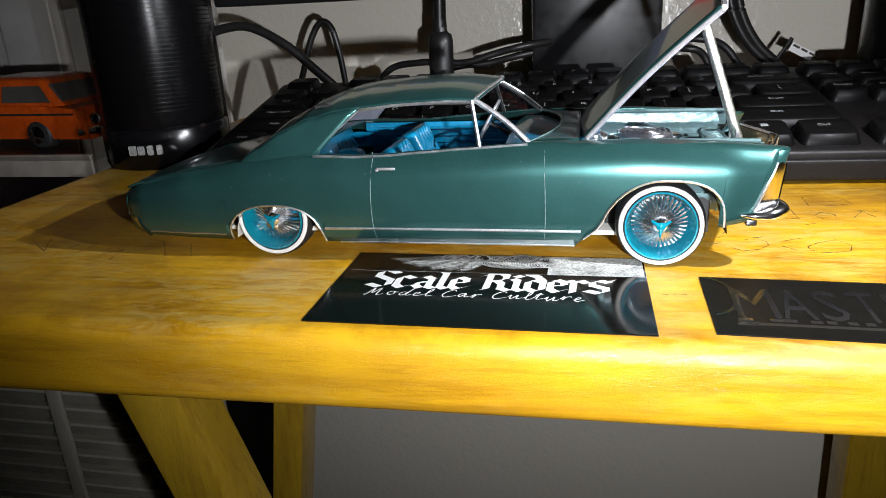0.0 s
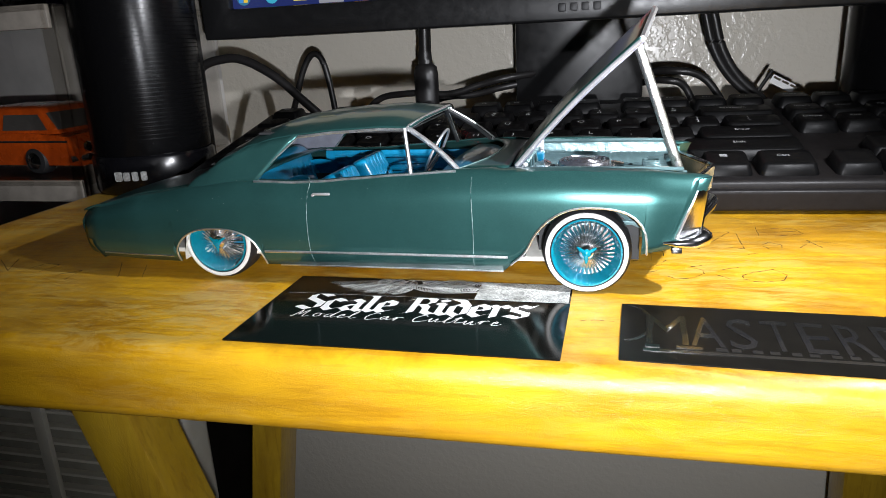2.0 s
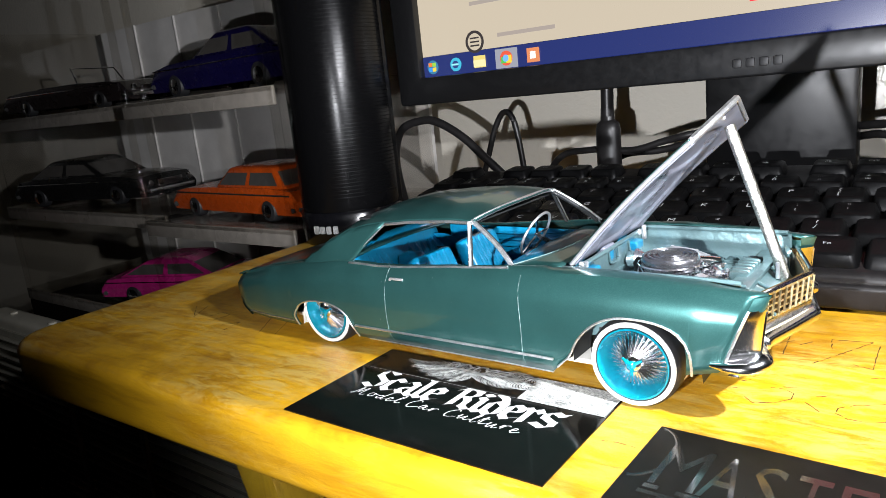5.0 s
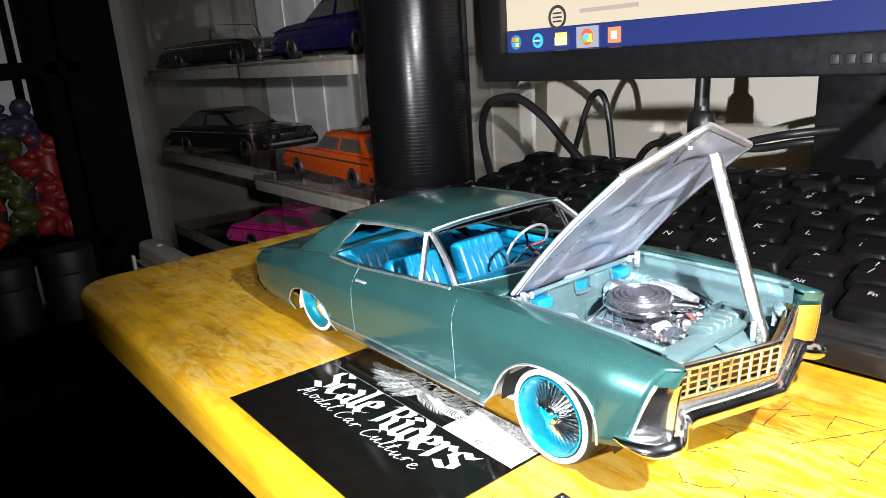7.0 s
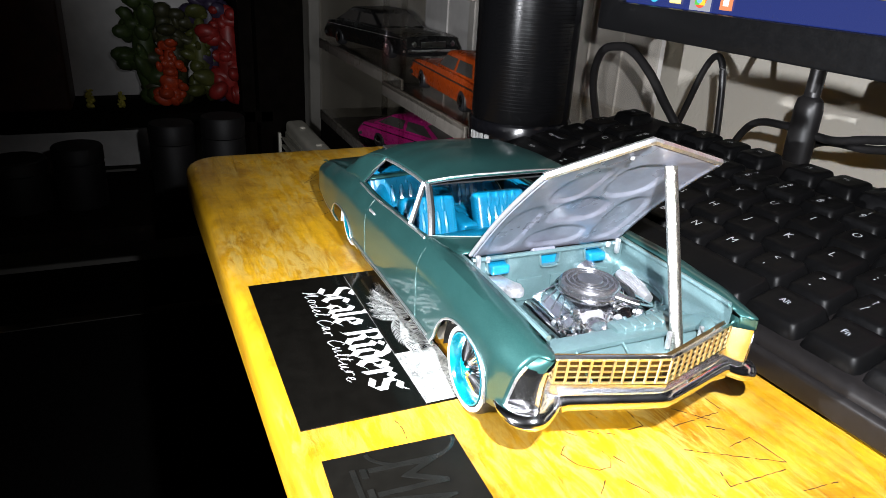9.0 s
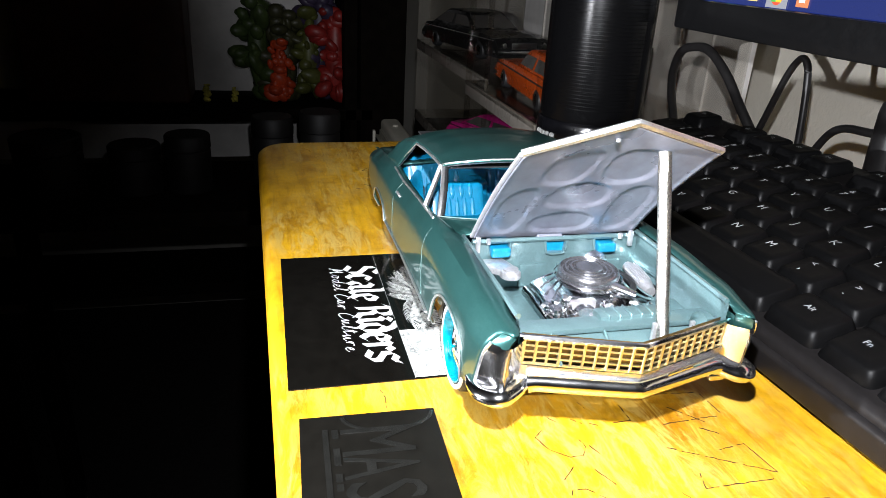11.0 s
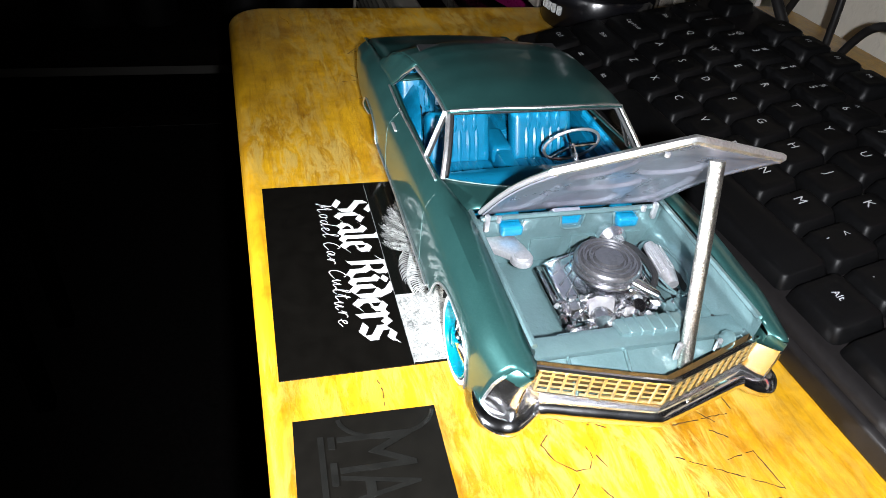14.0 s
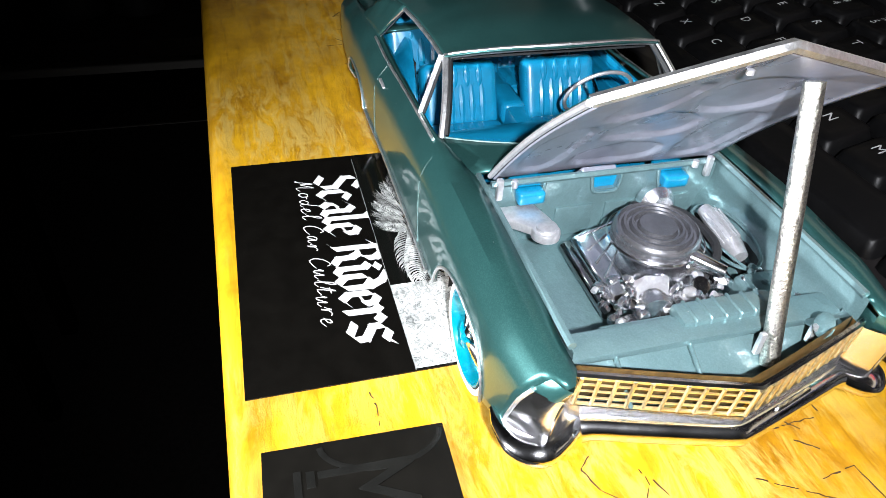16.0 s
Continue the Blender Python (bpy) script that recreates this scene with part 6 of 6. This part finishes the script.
# ---- display cases with model cars, beyond the table's end ----
def display_case(x0, x1, y0, y1, levels, name_label, closed):
    c = tagged(empty("display_case", ((x0 + x1) / 2, (y0 + y1) / 2, 0)), name_label, "display case", "display cases")
    w, d = (x1 - x0), (y1 - y0)
    for z in levels:
        s = part("shelf", box((w, d, 0.0040), (0, 0, z - 0.0020), 0.0006), CLEAR, c, "clear acrylic shelf")
        part("shelf_lip", box((w, 0.0030, 0.0125), (0, -d / 2 + 0.0015, z - 0.0064), 0.0008), SMOKY, s, "frosted acrylic edge")
    lo, hi = levels[0] - 0.012, levels[-1] + 0.092
    for sx in (-1, 1):
        part("post", box((0.0050, 0.0050, hi - lo), (sx * (w / 2 - 0.0025), -d / 2 + 0.0025, (lo + hi) / 2), 0.0012), CLEAR, c)
        if sx == closed:
            part("side_panel", box((0.0024, d - 0.008, hi - lo), (sx * (w / 2 - 0.0012), 0.002, (lo + hi) / 2)), CLEAR, c)
    part("back_panel", box((w, 0.0040, hi - lo), (0, d / 2, (lo + hi) / 2)), CASE_BACK, c, "pale back board")
    for k in range(3):
        part("back_rib", box((0.0016, 0.0020, hi - lo), (-w / 2 + w * (k + 1) / 4, d / 2 - 0.0032, (lo + hi) / 2)), CASE_BACK, c)
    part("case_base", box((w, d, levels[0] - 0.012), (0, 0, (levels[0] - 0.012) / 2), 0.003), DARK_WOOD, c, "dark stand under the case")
    return c


CASE_BACK = plain("case_back_board", (0.80, 0.77, 0.73), 0.5, 0.0, 0.12, 25, 0.05)
display_case(-0.4330, -0.2500, 0.0980, 0.2600, (0.662, 0.757, 0.852), "clear acrylic display case with model cars", 1)
display_case(-0.7560, -0.4360, 0.1180, 0.2700, (0.662, 0.757, 0.852), "clear acrylic display case with dark model cars", -1)


def display_car(at, turn, ln, color, top, label, style="coupe"):
    """A smaller model car: lofted body, glasshouse, bumpers, lamps and four wheels."""
    t = tagged(empty("display_model_car", at, turn), label, "model car", "model cars in the cases")
    mat = plain("display_paint", color, 0.28, 0.15, 0.15, 300, 0.05, 0.5)
    h, w = top * 0.62, ln * 0.36
    prof = [(-0.5, 0.62), (-0.46, 0.90), (-0.3, 0.98), (0.12, 0.98), (0.34, 0.94), (0.47, 0.84), (0.5, 0.55)]
    bm = bmesh.new()
    def skin(u, v):
        zt = lerp_table(prof, u) * h
        a = abs(v)
        if a > 0.7:
            f = (1 - a) / 0.3
            return Vector((u * ln, math.copysign(w / 2 * (0.93 + 0.07 * math.sin(3.14 * f)), v), h * 0.22 + (zt - h * 0.22) * f ** 0.7))
        return Vector((u * ln, v / 0.7 * w / 2 * 0.93, zt + 0.05 * h * (1 - (a / 0.7) ** 2)))
    sheet(skin, steps(-0.5, 0.5, 24), [-1, -0.95, -0.9, -0.85, -0.8, -0.75, -0.7, -0.5, -0.25, 0, 0.25, 0.5, 0.7, 0.75, 0.8, 0.85, 0.9, 0.95, 1], bm)
    for u in (-0.5, 0.5):
        vs = [bm.verts.new(skin(u, v)) for v in (-1, -0.9, -0.8, -0.7, 0, 0.7, 0.8, 0.9, 1)]
        bm.faces.new(vs)
    part("body", recalc(bm), mat, t)
    if style != "open":
        c0, c1, r0, r1 = (-0.40, 0.14, -0.30, 0.02) if style == "wagon" else (-0.40, 0.20, -0.20, 0.01)
        def cab(f, v):
            x0, x1 = c0 + (r0 - c0) * f, c1 + (r1 - c1) * f
            return x0, x1
        bm = bmesh.new()
        rings = []
        for k in range(11):
            b = max(0.0, (k - 6) / 4 * 1.5708)
            f = 0.86 * min(1, k / 6) + 0.14 * math.sin(b)
            x0, x1 = cab(f, 0)
            inset = 0.075 * ln * (1 - math.cos(b))
            hx, hy = (x1 - x0) / 2 * ln - inset, w / 2 * (0.86 - 0.16 * f) * (1 - 0.35 * (1 - math.cos(b)))
            r = 0.16 * hy
            ring = []
            for cx, cy, a0 in ((hx - r, hy - r, 0), (-hx + r, hy - r, 90), (-hx + r, -hy + r, 180), (hx - r, -hy + r, 270)):
                for d in (0, 30, 60, 90):
                    q = radians(a0 + d)
                    ring.append(bm.verts.new(((x0 + x1) / 2 * ln + cx + r * math.cos(q), cy + r * math.sin(q), h * 0.96 + (top - h * 0.96) * f)))
            rings.append(ring)
        for a, b in zip(rings, rings[1:]):
            for k in range(16):
                bm.faces.new((a[k], a[(k + 1) % 16], b[(k + 1) % 16], b[k]))
        bm.faces.new(rings[-1])
        part("cabin", recalc(bm), mat, t)
        for s in (-1, 1):
            for a, b in ((0.06, 0.47), (0.53, 0.94)):
                def win(u, f):
                    ff = 0.14 + 0.56 * f
                    x0, x1 = cab(ff, 0)
                    yy = w / 2 * (0.86 - 0.16 * ff) + 0.0003
                    return Vector(((x0 + (x1 - x0) * u) * ln, s * yy, h * 0.96 + (top - h * 0.96) * ff))
                part("side_window", recalc(sheet(win, (a, b), (0, 1))), CASE_GLASS, t, "dim glass")
        for end in (0, 1):
            def scr(v, f):
                ff = 0.14 + 0.60 * f
                x0, x1 = cab(ff, 0)
                return Vector(((x1 * ln + 0.0003) if end else (x0 * ln - 0.0003), v * w / 2 * (0.78 - 0.16 * ff), h * 0.96 + (top - h * 0.96) * ff))
            part("windscreen", recalc(sheet(scr, (-1, 1), (0, 1))), CASE_GLASS, t, "dim glass")
    else:
        part("cockpit", box((ln * 0.34, w * 0.74, h * 0.10), (-0.08 * ln, 0, h * 0.99), 0.002), DARK, t)
        part("windscreen_frame", tube([(0.10 * ln, -w * 0.38, h), (0.05 * ln, -w * 0.34, top), (0.05 * ln, w * 0.34, top), (0.10 * ln, w * 0.38, h)], 0.0009, 6), CHROME, t)
    for u in (-0.505, 0.505):
        b = part("bumper", tube([(u * ln + (0.006 if u < 0 else -0.006), -w * 0.5, h * 0.40), (u * ln, -w * 0.42, h * 0.40), (u * ln, w * 0.42, h * 0.40), (u * ln + (0.006 if u < 0 else -0.006), w * 0.5, h * 0.40)], 0.0022, 8), CHROME, t, "chrome bumper")
        for s in (-1, 1):
            part("lamp", lathe([(0, 0.0022), (0.0028, 0.0014), (0.0034, 0)], 14, pose(u * ln * 0.99, s * w * 0.36, h * 0.64, 0, 90 if u > 0 else -90, 0)), CHROME, t, "chrome lamp")
    part("front_grille", box((0.0016, w * 0.46, h * 0.22), (0.5 * ln, 0, h * 0.62), 0.0004), CHROME, t, "chrome grille")
    for s in (-1, 1):
        part("side_strip", tube([(u * ln, s * w * 0.497, h * 0.80) for u in (-0.46, 0.46)], 0.0006, 6), DARK if style == "wagon" else CHROME, t)
    for u in (-0.30, 0.30):
        for s in (-1, 1):
            wl = part("wheel", lathe([(0, 0.0012), (h * 0.20, 0.0012), (h * 0.30, 0.0006), (h * 0.34, -0.002), (h * 0.34, -0.007), (0, -0.007)], 24, pose(u * ln, s * w * 0.49, h * 0.34, -90 * s, 0, 0)), RUBBER, t, "black tyre")
            part("rim", lathe([(0, 0.0026), (h * 0.10, 0.0022), (h * 0.20, 0.0015)], 20, pose(u * ln, s * w * 0.49, h * 0.34, -90 * s, 0, 0)), CHROME, wl, "chrome wheel disc")
    return t


CASE_GLASS = plain("dim_window", (0.06, 0.055, 0.05), 0.15, 0.0, 0.1, 100)
display_car((-0.3420, 0.1480, 0.757), 176, 0.168, (0.48, 0.066, 0.006), 0.0400, "orange model wagon on a clear shelf", "wagon")
display_car((-0.3660, 0.1750, 0.852), 178, 0.190, (0.006, 0.004, 0.045), 0.0480, "dark blue model coupe on a clear shelf")
display_car((-0.6250, 0.1750, 0.852), 8, 0.200, (0.014, 0.010, 0.010), 0.0420, "black model convertible with chrome front", "open")
display_car((-0.6350, 0.1720, 0.757), 12, 0.195, (0.008, 0.008, 0.008), 0.0480, "black model sedan with chrome grille")
display_car((-0.5050, 0.1850, 0.662), 20, 0.190, (0.42, 0.015, 0.16), 0.0420, "magenta pink model coupe on a low shelf")
display_car((-0.3300, 0.1700, 0.662), 165, 0.150, (0.02, 0.05, 0.22), 0.0400, "small blue model coupe on a low shelf")

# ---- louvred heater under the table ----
# Darker copy of the off-white plastic: shade between the slats put in colour.
HEATER_SHADE = plain("heater_gap_shade", (0.30, 0.285, 0.23), 0.7, 0.0, 0.2, 40)
def heater():
    t = tagged(empty("wall_heater", (-0.475, 0.083, 0.0)), "off-white louvred wall heater below the table", "heater")
    part("housing", box((0.57, 0.026, 0.618), (0.000, 0.000, 0.339), 0.008, 4), GRILLE_WHITE, t, "off-white plastic housing")
    part("recess", box((0.545, 0.003, 0.580), (0.0, -0.0142, 0.345)), HEATER_SHADE, t)
    for k in range(55):
        part("slat", box((0.542, 0.0075, 0.0017), (0.0, -0.0190, 0.066 + 0.0104 * k), 0.0005, 2, (-14, 0, 0)), GRILLE_WHITE, t)
    for x in (-0.269, -0.085, 0.040, 0.199, 0.269):
        part("mullion", box((0.008, 0.0040, 0.580), (x, -0.0240, 0.345), 0.0015), GRILLE_WHITE, t)
    for x in (-0.235, -0.145, -0.020, 0.105):
        part("knob", lathe([(0.004, 0.0), (0.004, 0.002), (0.0, 0.003)], 12, Matrix.Translation((x, 0.0, 0.6478))), GRILLE_WHITE, t)


heater()
cable("floor_cord", [(0.135, 0.318, 0.520), (0.107, 0.318, 0.466), (0.079, 0.316, 0.422), (0.051, 0.316, 0.387), (0.010, 0.316, 0.330), (-0.04, 0.316, 0.150), (-0.05, 0.310, 0.004)], 0.0040, "thick dark cord hanging against the wall")

# ---- dark shelf unit across the room ----
def far_shelf():
    s = tagged(empty("shelf_unit", (-1.04, -0.15, 0)), "dark wooden shelf unit with pale back", "shelf unit")
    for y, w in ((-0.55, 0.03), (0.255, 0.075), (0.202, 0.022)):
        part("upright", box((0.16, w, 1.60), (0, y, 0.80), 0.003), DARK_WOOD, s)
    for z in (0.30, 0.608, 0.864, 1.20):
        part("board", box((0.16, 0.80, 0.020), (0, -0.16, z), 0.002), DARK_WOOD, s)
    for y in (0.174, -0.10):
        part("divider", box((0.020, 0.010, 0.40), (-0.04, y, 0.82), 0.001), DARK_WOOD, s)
    part("back_board", box((0.006, 0.80, 1.065), (-0.082, -0.16, 1.0275)), CASE_BACK, s, "pale back board")
    rnd = random.Random(5)

    def figure(at, tall, col, label):
        """A toy figure as one plain shape."""
        bm = bmesh.new()
        for _ in range(34):
            z = rnd.random() ** 0.8
            spread = 0.07 + 0.05 * math.sin(3.14 * z)
            r = rnd.uniform(0.045, 0.10) * (1.15 - 0.5 * z)
            x, y = rnd.gauss(0, 0.04), max(-0.16, min(0.16, rnd.gauss(0, spread)))
            bmesh.ops.create_icosphere(bm, subdivisions=2, radius=1.0, matrix=Matrix.Translation((x * tall, y * tall, z * tall * 0.9)) @ pose(0, 0, 0, rnd.uniform(0, 90), rnd.uniform(0, 90), 0) @ Matrix.Diagonal((r * tall, r * tall * rnd.uniform(0.6, 1.6), r * tall * rnd.uniform(0.8, 2.2), 1)))
        bmesh.ops.create_icosphere(bm, subdivisions=2, radius=1.0, matrix=Matrix.Translation((0, 0, tall * 0.45)) @ Matrix.Diagonal((tall * 0.07, tall * 0.10, tall * 0.42, 1)))
        lo = min(v.co.z for v in bm.verts)
        bmesh.ops.translate(bm, verts=bm.verts, vec=(0, 0, -lo))
        ob = part("toy_figure", bm, plain("toy_plastic", col, 0.45, 0.0, 0.35, 70, 0.2))
        ob.matrix_world = pose(*at, 0, 0, rnd.uniform(-20, 20))
        tagged(ob, label, "toy figure", "figures on the shelf")
    zf = 0.6185
    figure((-1.020, -0.095, zf), 0.165, (0.063, 0.099, 0.027), "dark olive toy figure on the shelf")
    figure((-1.000, -0.060, zf), 0.110, (0.540, 0.063, 0.018), "orange red toy figure on the shelf")
    figure((-1.030, -0.050, zf), 0.160, (0.054, 0.054, 0.022), "dark toy figure on the shelf")
    figure((-1.020, -0.010, zf), 0.150, (0.090, 0.099, 0.022), "green toy figure on the shelf")
    figure((-1.010, 0.030, zf), 0.175, (0.288, 0.022, 0.018), "dark red toy figure on the shelf")
    figure((-1.030, 0.008, zf), 0.200, (0.054, 0.040, 0.081), "dark violet toy figure on the shelf")
    figure((-1.010, -0.180, zf), 0.030, (0.600, 0.540, 0.090), "small yellow toy on the shelf")
    figure((-1.010, -0.135, zf), 0.026, (0.600, 0.540, 0.090), "small yellow toy on the shelf")
    bx = tagged(empty("brown_box", (-1.045, -0.325, zf)), "dark brown lidded box standing on the shelf", "box")
    leather = plain("brown_leather", (0.05, 0.016, 0.008), 0.5, 0.0, 0.3, 40, 0.2)
    part("body", box((0.10, 0.24, 0.185), (0, 0, 0.0925), 0.006, 3), leather, bx)
    part("lid", box((0.104, 0.244, 0.048), (0, 0, 0.2095), 0.008, 3), leather, bx)
    part("clasp", box((0.004, 0.020, 0.026), (0.0535, 0, 0.186), 0.002), BADGE, bx, "small metal clasp")


far_shelf()


def canisters():
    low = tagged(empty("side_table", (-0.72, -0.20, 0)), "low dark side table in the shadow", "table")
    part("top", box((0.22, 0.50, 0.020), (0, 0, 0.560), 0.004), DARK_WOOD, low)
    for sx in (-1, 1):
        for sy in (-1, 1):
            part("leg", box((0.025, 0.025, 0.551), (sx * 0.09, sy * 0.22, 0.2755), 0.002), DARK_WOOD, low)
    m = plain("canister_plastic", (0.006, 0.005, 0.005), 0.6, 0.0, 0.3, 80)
    for x, y, r, h in ((-0.70, -0.078, 0.026, 0.094), (-0.70, -0.018, 0.026, 0.100), (-0.70, -0.245, 0.030, 0.060), (-0.70, -0.182, 0.027, 0.072), (-0.70, -0.342, 0.038, 0.071)):
        c = tagged(empty("canister", (x, y, 0.5701)), "dark lidded canister on the low table", "canister", "canisters")
        part("jar", lathe([(0, 0), (r * 0.96, 0), (r, 0.003), (r, h * 0.72), (r * 0.9, h * 0.76)], 28), m, c)
        part("lid", lathe([(r * 0.92, h * 0.74), (r * 1.02, h * 0.76), (r * 1.02, h * 0.97), (r * 0.96, h), (0, h)], 28), m, c)


canisters()
